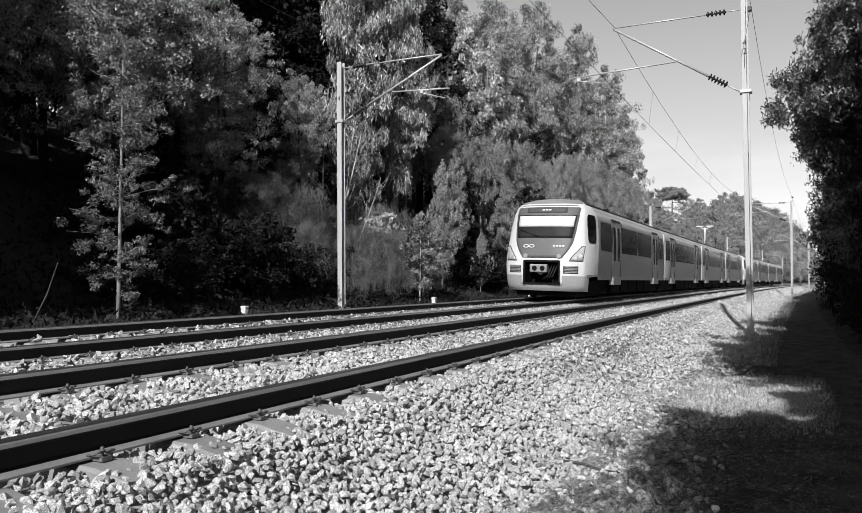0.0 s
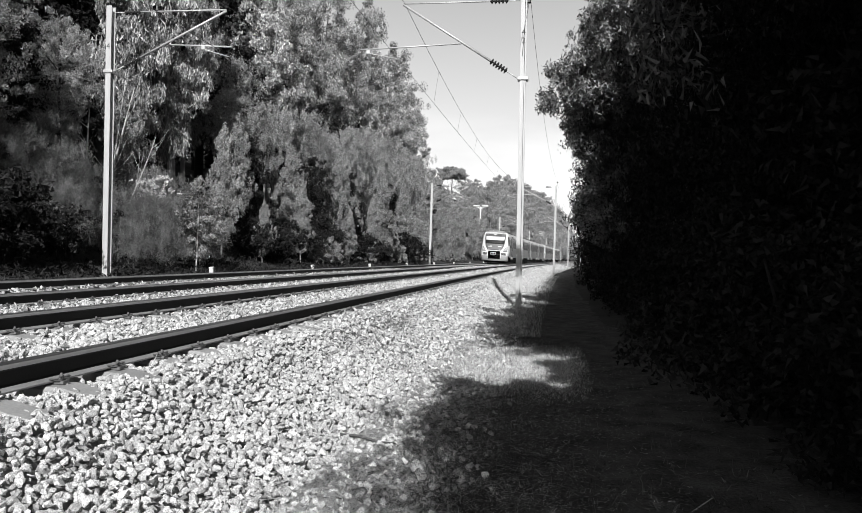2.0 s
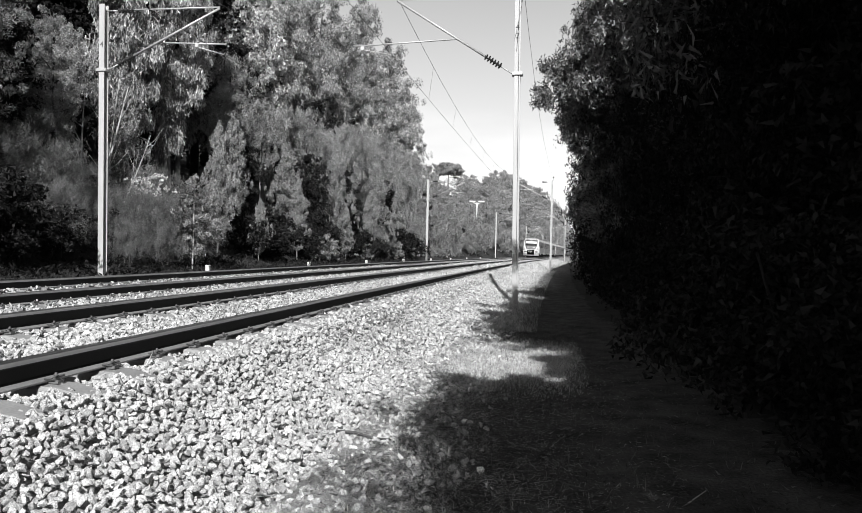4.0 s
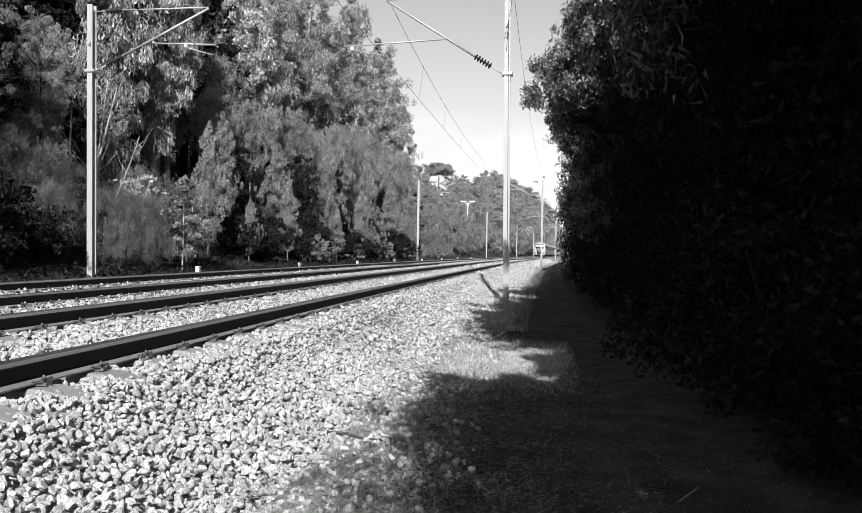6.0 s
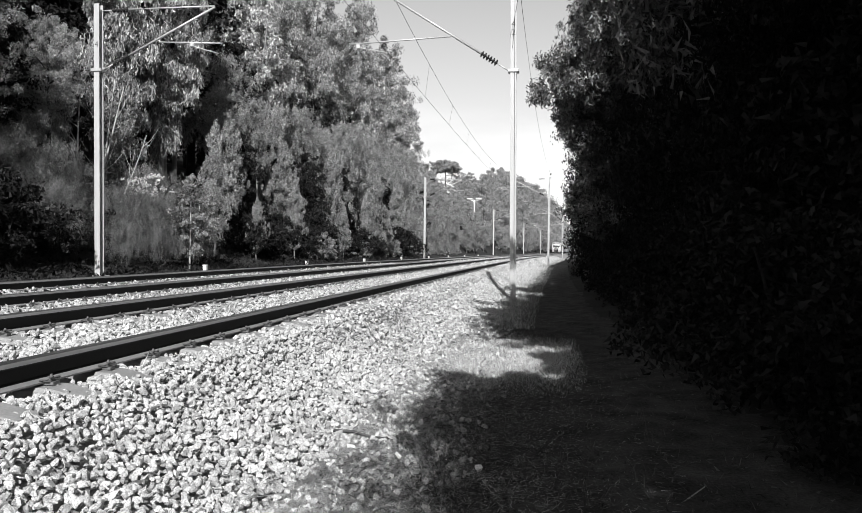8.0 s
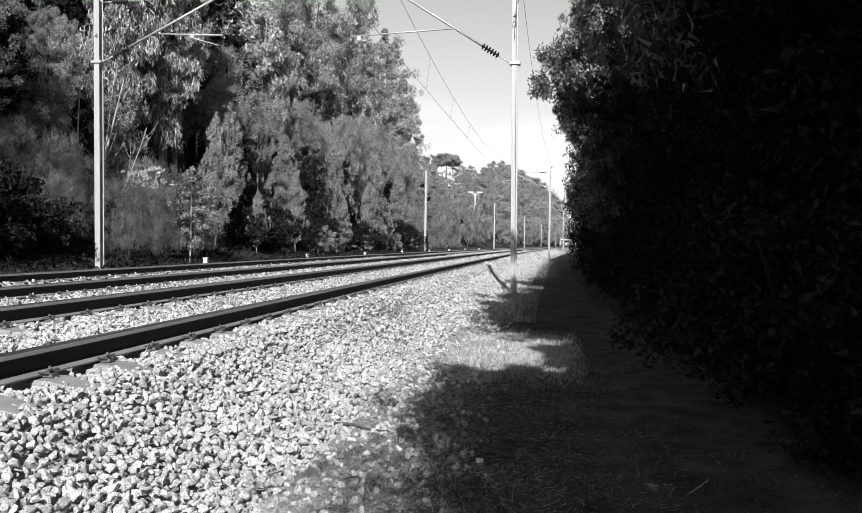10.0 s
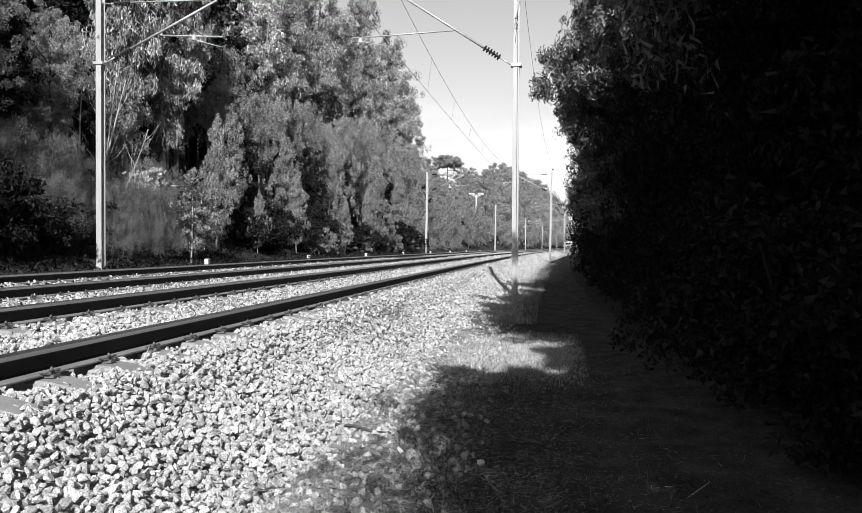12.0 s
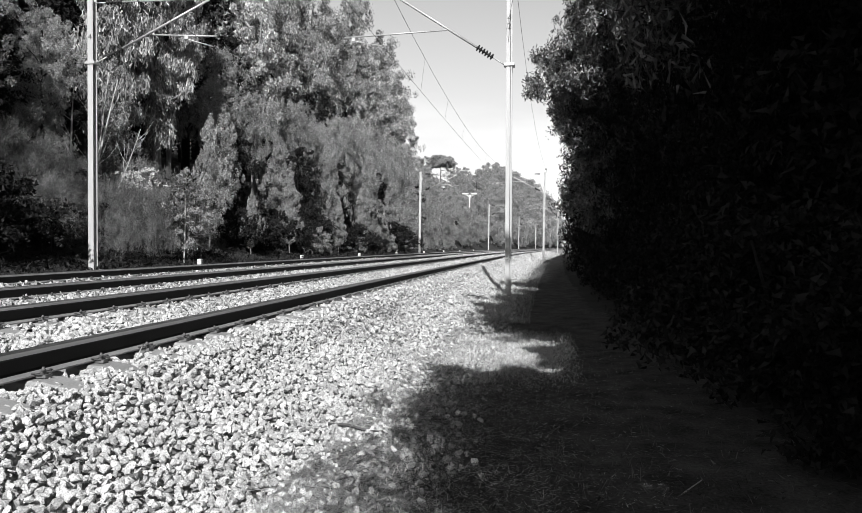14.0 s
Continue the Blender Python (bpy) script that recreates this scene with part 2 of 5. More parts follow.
# ---- ground, one sheet to the horizon ----
def build_ground():
    us = np.unique(np.concatenate([[-2500, -1200, -600], PROFILE_U, np.arange(-30, -6, 1.0), np.arange(-6.5, 3.5, 0.25), np.arange(3.5, 12, 0.7), [20, 30, 80, 150, 600, 1200, 2500]]))
    ys = np.unique(np.concatenate([[-2500, -1000, -400, -150, -60, -30], np.arange(-20, 40, 0.5), np.arange(40, 140, 3), np.arange(140, 520, 10), [600, 800, 1200, 2000, 3500]]))
    U, Y = np.meshgrid(us, ys)
    Z = lie(U, Y)
    rough = np.array([[noise.noise((u * 0.5, y * 0.5, 0)) * 0.06 + noise.noise((u * 2.1, y * 2.1, 4)) * 0.02 for u in us] for y in ys])
    off = np.clip((np.abs(U + 2.6) - 4.6) / 2, 0, 1)
    Z = Z + rough * off * np.clip(1 + (-U - 9) * 0.6, 1, 6) - 0.1 * (1 - off)
    Z = Z - 0.14 * np.interp(U, (2.2, 2.6, 3.6, 4.4), (0, 1, 1, 0)) * np.interp(Y, (-24, -20, 70, 78), (0, 1, 1, 0))
    X = U + bend(Y)
    n, k = Z.shape
    idx = np.arange(n * k).reshape(n, k)
    faces = np.stack([idx[:-1, :-1], idx[:-1, 1:], idx[1:, 1:], idx[1:, :-1]], -1).reshape(-1, 4)
    ob = part_mesh("ground", mesh_of("ground", np.stack([X, Y, Z], -1).reshape(-1, 3), faces, M_SOIL, True), None, None)
    tagged(ob, "dark earth with leaf litter, banked beside the railway", "ground", kind="structure")


def build_verge():
    """The strip of dry trodden earth between the ballast and the shaded path."""
    rng = np.random.default_rng(9)
    ys = np.concatenate([np.arange(-25, 0, 1.0), np.arange(0, 24, 0.09), np.arange(24, 85, 0.8)])
    fs = np.linspace(0, 1, 28) ** 1.4
    rows = []
    for y in ys:
        a = 1.72 + 0.12 * noise.noise((0, y * 0.9, 1))
        b = float(np.interp(y, (4, 6.5, 7.6, 9, 11, 12.5, 16, 20, 30, 60), (5.6, 5.5, 5.4, 5.3, 5.1, 4.9, 4.6, 4.4, 4.2, 3.9))) + 0.2 * noise.noise((3, y * 0.45, 2)) + 0.15 * noise.noise((5, y * 1.7, 2))
        u = a + (b - a) * fs
        edge = np.minimum((u - a) / 1.1, (b - u) / 1.6) * 0.5
        z = lie(u, np.full_like(u, y)) + 0.028 - 0.1 * np.clip(1 - edge / 0.34, 0, 1) ** 2 - 0.12 * min(1, max(0, y - 76) / 8) + np.array([0.014 * noise.noise((v * 2.2, y * 2.2, 8)) + 0.03 * noise.noise((v * 6.5, y * 6.5, 3)) for v in u])
        rows.append(np.stack([u + bend(np.full_like(u, y)), np.full_like(u, y), z - 0.02], -1))
    V = np.array(rows)
    n, k = V.shape[:2]
    idx = np.arange(n * k).reshape(n, k)
    faces = np.stack([idx[:-1, :-1], idx[:-1, 1:], idx[1:, 1:], idx[1:, :-1]], -1).reshape(-1, 4)
    ob = part_mesh("verge", mesh_of("verge", V.reshape(-1, 3), faces, M_VERGE, True), None, None)
    tagged(ob, "strip of dry trodden earth and straw beside the ballast", "verge", kind="structure")


# ---- ballast ----
def build_ballast():
    rng = np.random.default_rng(5)
    us = np.array([-7.6, -7.2, -6.8, -6.4, -5.6, -4.8, -3.9, -3.3, -2.8, -2.3, -1.74, -0.87, 0, 0.5, 0.65, 0.8, 1.1, 1.4, 1.65, 1.9, 2.15, 2.4])
    ys = np.concatenate([np.arange(-30, 130, 1.0), np.arange(130, 520, 6)])
    U, Y = np.meshgrid(us, ys)
    Z = lie(U, Y) - np.interp(Y, (30, 60), (0.085, 0))
    Z[:, -1] -= 0.05
    Z[:, 0] -= 0.05
    n, k = Z.shape
    idx = np.arange(n * k).reshape(n, k)
    faces = np.stack([idx[:-1, :-1], idx[:-1, 1:], idx[1:, 1:], idx[1:, :-1]], -1).reshape(-1, 4)
    bed = part_mesh("ballast_bed", mesh_of("ballast_bed", np.stack([U + bend(Y), Y, Z], -1).reshape(-1, 3), faces, M_BED, True), None, None)
    tagged(bed, "pale crushed granite ballast with a sloping shoulder", "ballast", kind="structure")
    rocks = []
    for s in range(14):
        bm = bmesh.new()
        r = np.random.default_rng(100 + s)
        for _ in range(13 if s < 8 else 7):
            v = r.normal(size=3)
            v = v / np.linalg.norm(v) * r.uniform(0.85, 1.1)
            bm.verts.new(Vector(v * np.array((1.2, 0.92, 0.66))))
        out = bmesh.ops.convex_hull(bm, input=bm.verts)
        bmesh.ops.delete(bm, geom=list({g for g in out["geom_interior"] + out["geom_unused"] if isinstance(g, bmesh.types.BMVert)}), context="VERTS")
        bmesh.ops.triangulate(bm, faces=bm.faces)
        bm.verts.index_update()
        rocks.append((np.array([v.co for v in bm.verts]), np.array([[v.index for v in f.verts] for f in bm.faces])))
        bm.free()
    # zones: u from, u to, y from, y to, spacing, size
    zones = [(0.1, 2.75, 1.2, 9, 0.037, 0.0262), (0.1, 2.6, 9, 17, 0.056, 0.037), (0.1, 2.4, 17, 32, 0.062, 0.038), (0.1, 2.3, 32, 60, 0.095, 0.055), (0.1, 2.2, 60, 130, 0.16, 0.085),
             (-1.66, -0.08, 1.5, 16, 0.052, 0.031), (-1.66, -0.08, 16, 40, 0.075, 0.04), (-1.66, -0.08, 40, 90, 0.15, 0.07), (0.1, 2.1, -6, 1.2, 0.085, 0.045), (-1.66, -0.08, -6, 1.5, 0.1, 0.045), (-3.8, -1.88, -6, 4, 0.12, 0.05), (-5.59, -4.01, -6, 8, 0.13, 0.05),
             (-3.85, -1.82, 4, 22, 0.066, 0.034), (-3.8, -1.88, 22, 48, 0.085, 0.042), (-3.8, -1.88, 48, 100, 0.16, 0.08), (-5.59, -4.01, 8, 40, 0.09, 0.038), (-7.2, -5.8, 14, 50, 0.16, 0.05)]
    P, S = [], []
    for u0, u1, y0, y1, gap, size in zones:
        gu, gy = np.meshgrid(np.arange(u0, u1, gap), np.arange(y0, y1, gap))
        gu, gy = gu.ravel() + rng.uniform(-0.5, 0.5, gu.size) * gap, gy.ravel() + rng.uniform(-0.5, 0.5, gu.size) * gap
        keep = np.ones(len(gu), bool)
        if u0 == 0.1:
            keep &= rng.random(len(gu)) > np.clip((gu - 1.68 - 0.09 * np.sin(gy * 1.7) - 0.08 * np.sin(gy * 4.3 + 1)) / 0.95, 0, 0.96)
            keep &= ~((gu < 0.44) & (np.abs(((gy - 2.39) / 0.6 + 0.5) % 1 - 0.5) < 0.2) & (rng.random(len(gu)) < 0.5))
        if u0 in (-1.66, -5.59):
            keep &= ~((np.abs(((gy - 2.39) / 0.6 + 0.5) % 1 - 0.5) < 0.2) & (rng.random(len(gu)) < 0.8))
        gu, gy = gu[keep], gy[keep]
        s = size * rng.uniform(0.55, 1.25, len(gu))
        P.append(np.stack([gu + bend(gy), gy, lie(gu, gy) - 0.012 + np.where((gu < -0.05) & (gu > -1.69), 0.035, 0) + np.interp(gu, (-6.2, -5.67, -3.93, -2.7, -1.74, 0), (0, CANT, 0, 0, CANT, 0)) + np.where(gu < -1.75, np.clip(0.075 - 0.1 * np.minimum(np.minimum(np.abs(gu + 1.74), np.abs(gu + 3.93)), np.abs(gu + 5.67)), 0.01, 0.06), 0) + np.clip(0.025 * (0.62 - np.abs(gu - 0.1)) / 0.4, 0, 0.02) * (gu > 0) + np.interp(gu, (1.35, 1.65), (0, 0.035)) * (gy < 30) + s * rng.uniform(-1.1, 1.0, len(gu))], -1))
        S.append(s)
    P, S = np.concatenate(P), np.concatenate(S)
    near = np.argsort((P[:, 0] - 1.0) ** 2 + (P[:, 1] - 4.1) ** 2)[:300]
    mask = np.ones(len(P), bool)
    mask[near] = False
    # lying mostly flat, turned every way
    half = rng.uniform(0, math.pi, len(P))
    q = np.stack([np.cos(half), rng.normal(size=len(P)) * 0.4, rng.normal(size=len(P)) * 0.4, np.sin(half)], -1)
    q /= np.linalg.norm(q, axis=1)[:, None]
    w, x, y, z = q.T
    R = np.stack([1 - 2 * (y * y + z * z), 2 * (x * y - z * w), 2 * (x * z + y * w), 2 * (x * y + z * w), 1 - 2 * (x * x + z * z), 2 * (y * z - x * w),
                  2 * (x * z - y * w), 2 * (y * z + x * w), 1 - 2 * (x * x + y * y)], -1).reshape(-1, 3, 3)
    kind = np.where((P[:, 1] < 8) & (P[:, 0] > -1.7), rng.integers(0, 8, len(P)), rng.integers(8, 14, len(P)))
    VV, FF, base = [], [], 0
    for i, (rv, rf) in enumerate(rocks):
        sel = np.where(mask & (kind == i))[0]
        v = np.einsum("nij,vj->nvi", R[sel], rv) * S[sel][:, None, None] + P[sel][:, None]
        VV.append(v.reshape(-1, 3))
        FF.append((rf[None] + base + (np.arange(len(sel)) * len(rv))[:, None, None]).reshape(-1, 3))
        base += len(sel) * len(rv)
    tagged(part_mesh("loose_stones", mesh_of("loose_stones", np.concatenate(VV), np.concatenate(FF), M_STONE), None, bed), "angular pale granite stones", kind="stuff")
    metal = [mesh_of("stone", rv, rf, M_STONE_ONE) for rv, rf in rocks]
    for i in near:
        m = Matrix.Translation(P[i]) @ Matrix([[*row] for row in R[i]]).to_4x4() @ Matrix.Diagonal((S[i], S[i], S[i], 1))
        part_mesh("stone", metal[kind[i]], None, bed, at=m)


# ---- rails and sleepers ----
def sweep(profile, u, z, ys):
    pr = np.array(profile)
    V = []
    for y in ys:
        c, a = float(bend(y)), -math.radians(turn(y))
        V.append(np.stack([c + u + pr[:, 0] * math.cos(a), y + pr[:, 0] * math.sin(a), z + pr[:, 1]], -1))
    k, n = len(pr), len(ys)
    idx = np.arange(n * k).reshape(n, k)
    nx = np.roll(idx, -1, 1)
    return np.concatenate(V), np.stack([idx[:-1], nx[:-1], nx[1:], idx[1:]], -1).reshape(-1, 4)


def build_rails():
    ys = np.concatenate([np.arange(-30, 120, 2.0), np.arange(120, 521, 8)])
    head = [(-0.0355, -0.008), (-0.031, -0.002), (-0.02, 0), (0.02, 0), (0.031, -0.002), (0.0355, -0.008)]
    side = [(-0.0352, -0.0083), (0.0352, -0.0083), (0.0368, -0.016), (0.0372, -0.034), (0.03, -0.0355), (-0.03, -0.0355), (-0.0372, -0.034), (-0.0368, -0.016)]
    body = [(-0.03, -0.0085), (0.03, -0.0085), (0.031, -0.038), (0.012, -0.05), (0.009, -0.125), (0.02, -0.142), (-0.02, -0.142), (-0.009, -0.125), (-0.012, -0.05), (-0.031, -0.038)]
    foot = [(-0.02, -0.1405), (0.02, -0.1405), (0.072, -0.153), (0.072, -0.163), (-0.072, -0.163), (-0.072, -0.153)]
    for which, u, z in RAILS:
        rail = thing("rail", "long rusty steel rail with a worn shiny top", "rail", group="rails of the " + which + " track")
        for name, prof, m, lab in (("rail_head", head, M_RAILTOP, "polished running surface"), ("head_side", side, M_RAILSIDE, "dull grey side of the rail head"), ("web", body, M_RAIL, "rusty web, darkened for the shade of the head"), ("foot", foot, M_RAILFOOT, "dusty grey foot")):
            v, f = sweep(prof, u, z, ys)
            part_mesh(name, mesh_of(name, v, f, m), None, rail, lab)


def build_sleepers():
    L = 2.6
    sec = [(-0.13, -0.42), (-0.115, -0.225), (-0.1, -0.207), (0.1, -0.207), (0.115, -0.225), (0.13, -0.42)]
    bm = bmesh.new()
    xs = (-1.3, -1.27, -1.04, -0.7, -0.3, 0.3, 0.7, 1.04, 1.27, 1.3)
    dz = (-0.07, -0.04, 0, 0, -0.05, -0.05, 0, 0, -0.04, -0.07)
    rows = [[bm.verts.new((x, y, z + (d if z > -0.4 else 0) + CANT * (-x / GAUGE) + CANT / 2 + 0.03)) for y, z in sec] for x, d in zip(xs, dz)]
    for a, b in zip(rows, rows[1:]):
        for j in range(len(sec)):
            bm.faces.new((a[j], b[j], b[(j + 1) % len(sec)], a[(j + 1) % len(sec)]))
    bm.faces.new(rows[0])
    bm.faces.new(rows[-1][::-1])
    bmesh.ops.recalc_face_normals(bm, faces=bm.faces)
    first = thing("sleeper", "grey concrete sleeper half buried in ballast", "sleeper", group="sleepers")
    part("concrete_beam", bm, M_SLEEPER, first)

    def clip_mesh(side):
        b = bmesh.new()
        s = side
        box(b, 0.062 * s if s > 0 else 0.135 * s, 0.135 * s if s > 0 else 0.062 * s, -0.028, 0.028, -0.172, -0.152)
        # two curled spring arms and the bolt between them
        for w in (-1, 1):
            tube(b, [(s * 0.1, 0.008 * w, -0.13), (s * 0.125, 0.03 * w, -0.125), (s * 0.115, 0.062 * w, -0.133), (s * 0.06, 0.05 * w, -0.145)], 0.007, 4)
        tube(b, [(s * 0.1, 0, -0.155), (s * 0.1, 0, -0.108)], 0.009, 5)
        tube(b, [(s * 0.1, 0, -0.134), (s * 0.1, 0, -0.12)], 0.014, 6)
        me = bpy.data.meshes.new("fastening")
        b.to_mesh(me)
        b.free()
        return me

    for ru, rz in ((GAUGE / 2, 0), (-GAUGE / 2, CANT)):
        for s in (-1, 1):
            part_mesh("fastening", clip_mesh(s), M_CLIP, first, at=pose(ru, 0, rz), label="rusty spring clip and bolt")
    first.matrix_basis = on_line(TRACKS[0], 2.39 - 0.6)
    for which, u in enumerate(TRACKS):
        y = 2.39 - 0.6 + (0.0, 0.25)[which]
        if which == 0:
            for i in range(-14, 0):
                copy_thing(first, on_line(u, y + 0.6 * i))
        last = (48, 48)[which]
        for i in range(1 if which == 0 else -14, 110):
            yy = y + 0.6 * i
            if yy > last:
                break
            copy_thing(first, on_line(u, yy, -0.006 if which else 0, extra=random.uniform(-0.4, 0.4)))
    # the sleepers farther off
    bm = bmesh.new()
    for u in TRACKS:
        y = 48.3
        while y < 200:
            m = on_line(u, y)
            box(bm, -1.3, 1.3, -0.13, 0.13, -0.3, -0.17, m=m)
            for ru in (-0.99, -0.75, 0.75, 0.98):
                box(bm, ru - 0.05, ru + 0.05, -0.06, 0.06, -0.17, -0.09, m=m)
            y += 0.6
    ob = part("distant_sleepers", bm, M_SLEEPER, None)
    tagged(ob, "far rows of concrete sleepers in ballast", "sleepers", kind="stuff")


# ---- overhead line ----
def insulator(bm, a, b, r, n):
    a, b = Vector(a), Vector(b)
    d = b - a
    pts, rad = [a], [0.02]
    for i in range(n):
        for f, q in ((0.15, 0.025), (0.45, r), (0.6, r), (0.9, 0.025)):
            pts.append(a + d * ((i + f) / n))
            rad.append(q)
    pts.append(b)
    rad.append(0.02)
    tube(bm, pts, rad, 10)
    return bm


def build_mast(right, y, numbers=False):
    """A mast of the overhead line, with its arm reaching over the track."""
    first = 15 < y < 25
    u, base, top = (2.13, -0.62, 7.72 if first else 7.22) if right else (-9.25, -0.25, 7.28)
    s = -1 if right else 1
    lean = (-0.95 if right else -1.1) if first else -0.3
    mast = thing("catenary_mast", "grey galvanised steel mast of the overhead line" + (" on a concrete footing" if right else " before the trees"), "mast", on_line(u, y, ry=lean), group="catenary masts")
    bm = bmesh.new()
    # an H section: one flange towards the camera, the web behind it
    w, d, f = 0.079, 0.1, 0.014
    for side in (-1, 1):
        for a, b in ((-w, 0.028), (0.04, w)) if right else ((-w, w),):
            box(bm, a, b, side * (d - f / 2) - f / 2, side * (d - f / 2) + f / 2, base, top, 0.004)
    box(bm, -0.006, 0.006, -d + f, d - f, base, top)
    part("column", bm, M_MAST, mast)
    bm = bmesh.new()
    box(bm, -0.22, 0.22, -0.25, 0.22, base - 0.5, base + (-0.04 if right else 0.03), 0.03)
    part("footing", bm, M_CONC, mast, "rough concrete block")
    if right:
        tie_z, tie_end, low_z, reg_j, reg_e, st0, st1 = 7.5, (-3.25, 7.52), 5.42, (-1.65, 6.4), (-4.43, 6.3), (-4.21, 6.25), (-3.41, 6.04)
        if not first:
            tie_z, tie_end = 7.06, (-3.25, 7.08)
    else:
        tie_z, tie_end, low_z, reg_j, reg_e, st0, st1 = 7.1, (3.42, 7.06), 5.46, (1.8, 6.16), (3.61, 6.05), (2.77, 6.06), (3.53, 5.78)
    s0 = s * 0.11
    bm = bmesh.new()
    tube(bm, [(s0, 0, tie_z), (s * 0.42, 0, tie_z)], 0.014, 6)
    tube(bm, [(s * 0.9, 0, tie_z), (tie_end[0], 0, tie_end[1])], 0.021, 8)
    part("top_tie", bm, M_TUBE, mast, "slim grey steel tube")
    part("tie_insulator", insulator(bmesh.new(), (s * 0.42, 0, tie_z), (s * 0.9, 0, tie_z), 0.075, 5), M_INSUL, mast, "dark ribbed insulator")
    lo, hi = Vector((s0, 0, low_z)), Vector((tie_end[0], 0, tie_end[1] - 0.03))
    a, b = lo.lerp(hi, 0.1), lo.lerp(hi, 0.24)
    bm = bmesh.new()
    tube(bm, [lo, a], 0.018, 6)
    tube(bm, [b, hi], 0.032, 8)
    part("cantilever_tube", bm, M_TUBE, mast, "thick slanting steel tube")
    part("tube_insulator", insulator(bmesh.new(), a, b, 0.09, 6), M_INSUL, mast, "dark ribbed insulator")
    bm = bmesh.new()
    box(bm, -0.14, 0.14, -0.135, 0.135, low_z - 0.045, low_z + 0.035, 0.008)
    part("bracket", bm, M_TUBE, mast, "clamp round the column")
    bm = bmesh.new()
    tube(bm, [(reg_j[0], 0, reg_j[1]), (reg_e[0], 0, reg_e[1])], 0.022, 8)
    part("registration_arm", bm, M_TUBE, mast)
    bm = bmesh.new()
    tube(bm, [(st0[0], 0, st0[1] + 0.04), (st0[0], 0, st0[1] - 0.05), (st1[0], 0, st1[1])], 0.014, 6)
    box(bm, st0[0] - 0.05, st0[0] + 0.05, -0.03, 0.03, st0[1] - 0.06, st0[1] + 0.04, 0.005)
    part("steady_arm", bm, M_TUBE, mast)
    if right:
        bm = bmesh.new()
        box(bm, 0.02, 0.17, -0.06, 0.06, 7.42, 7.54, 0.01)
        tube(bm, [(0.13, -0.02, 7.48), (0.02, -0.11, 6.7), (-0.02, -0.115, 6.0)], 0.008, 5)
        part("earth_clamp", bm, M_WIRE, mast, "dark clamp with a hanging earth lead")
    if numbers:
        zs = (6.62, 6.4) if right else (6.15,)
        for ch, z in zip("42" if right else "4", zs):
            cu = bpy.data.curves.new("number", "FONT")
            cu.body, cu.size, cu.align_x, cu.align_y, cu.extrude = ch, 0.22, "CENTER", "CENTER", 0.001
            tmp = new("tmp", cu)
            me = bpy.data.meshes.new_from_object(tmp.evaluated_get(bpy.context.evaluated_depsgraph_get()))
            bpy.data.objects.remove(tmp)
            part_mesh("number", me, M_PAINT, mast, "black painted digit", at=pose(0, -0.102, z, 90))
    return mast


RIGHT_Y = (-28, 19.9, 67.2, 115, 163, 211, 259, 307)
LEFT_Y = (-30, 19.2, 68.6, 122.5, 179, 240, 292, 340)


def build_wires():
    def span(name, label, u, z_at, sag, ys, r, drop_to=None):
        ob = thing(name, label, "wire", group="overhead wires")
        for y0, y1 in zip(ys, ys[1:]):
            n = 12
            bm = bmesh.new()
            tube(bm, [(float(bend(y0 + (y1 - y0) * i / n)) + u, y0 + (y1 - y0) * i / n, z_at - sag * 4 * (i / n) * (1 - i / n)) for i in range(n + 1)], r, 5, False)
            part("strand", bm, M_WIRE, ob)
        if drop_to:
            u2, z2 = drop_to
            for y0, y1 in zip(ys[:5], ys[1:6]):
                for i in range(1, 8):
                    f = i / 8
                    y = y0 + (y1 - y0) * f
                    bm = bmesh.new()
                    c = float(bend(y))
                    tube(bm, [(c + u, y, z_at - sag * 4 * f * (1 - f)), (c + u2, y, z2)], 0.004, 4)
                    part("dropper", bm, M_WIRE, ob)
    span("contact_wire", "thin dark copper contact wire over the near track", -1.35, 5.97, 0.0, RIGHT_Y, 0.0065)
    span("catenary_wire", "thin dark carrying wire with droppers over the near track", -1.22, 7.48, 0.9, RIGHT_Y, 0.0065, (-1.35, 5.97))
    span("contact_wire", "thin dark copper contact wire over the far track", -5.62, 5.74, 0.0, LEFT_Y, 0.0065)
    span("catenary_wire", "thin dark carrying wire with droppers over the far track", -5.78, 7.12, 0.85, LEFT_Y, 0.0065, (-5.62, 5.74))
    span("earth_wire", "thin dark earth wire strung from mast to mast", 2.17, 7.5, 0.35, RIGHT_Y, 0.006)


def build_markers():
    first = thing("track_marker", "small whitewashed concrete marker post at the foot of the bank", "marker post", group="track markers")
    bm = bmesh.new()
    box(bm, -0.07, 0.07, -0.06, 0.06, -0.25, 0.2, 0.012)
    part("post", bm, M_MARK, first)
    bm = bmesh.new()
    box(bm, -0.078, 0.078, -0.066, 0.066, 0.2, 0.25, 0.012)
    part("cap", bm, M_MARK, first)
    ys = (14.45, 25.1, 36.0, 47.0, 57.9, 69.5, 80.5, 92, 104)
    first.matrix_basis = on_line(-9.0, ys[0], -0.27)
    for y in ys[1:]:
        copy_thing(first, on_line(-9.0, y, -0.27, extra=random.uniform(-5, 5), ry=random.uniform(-2, 2)))
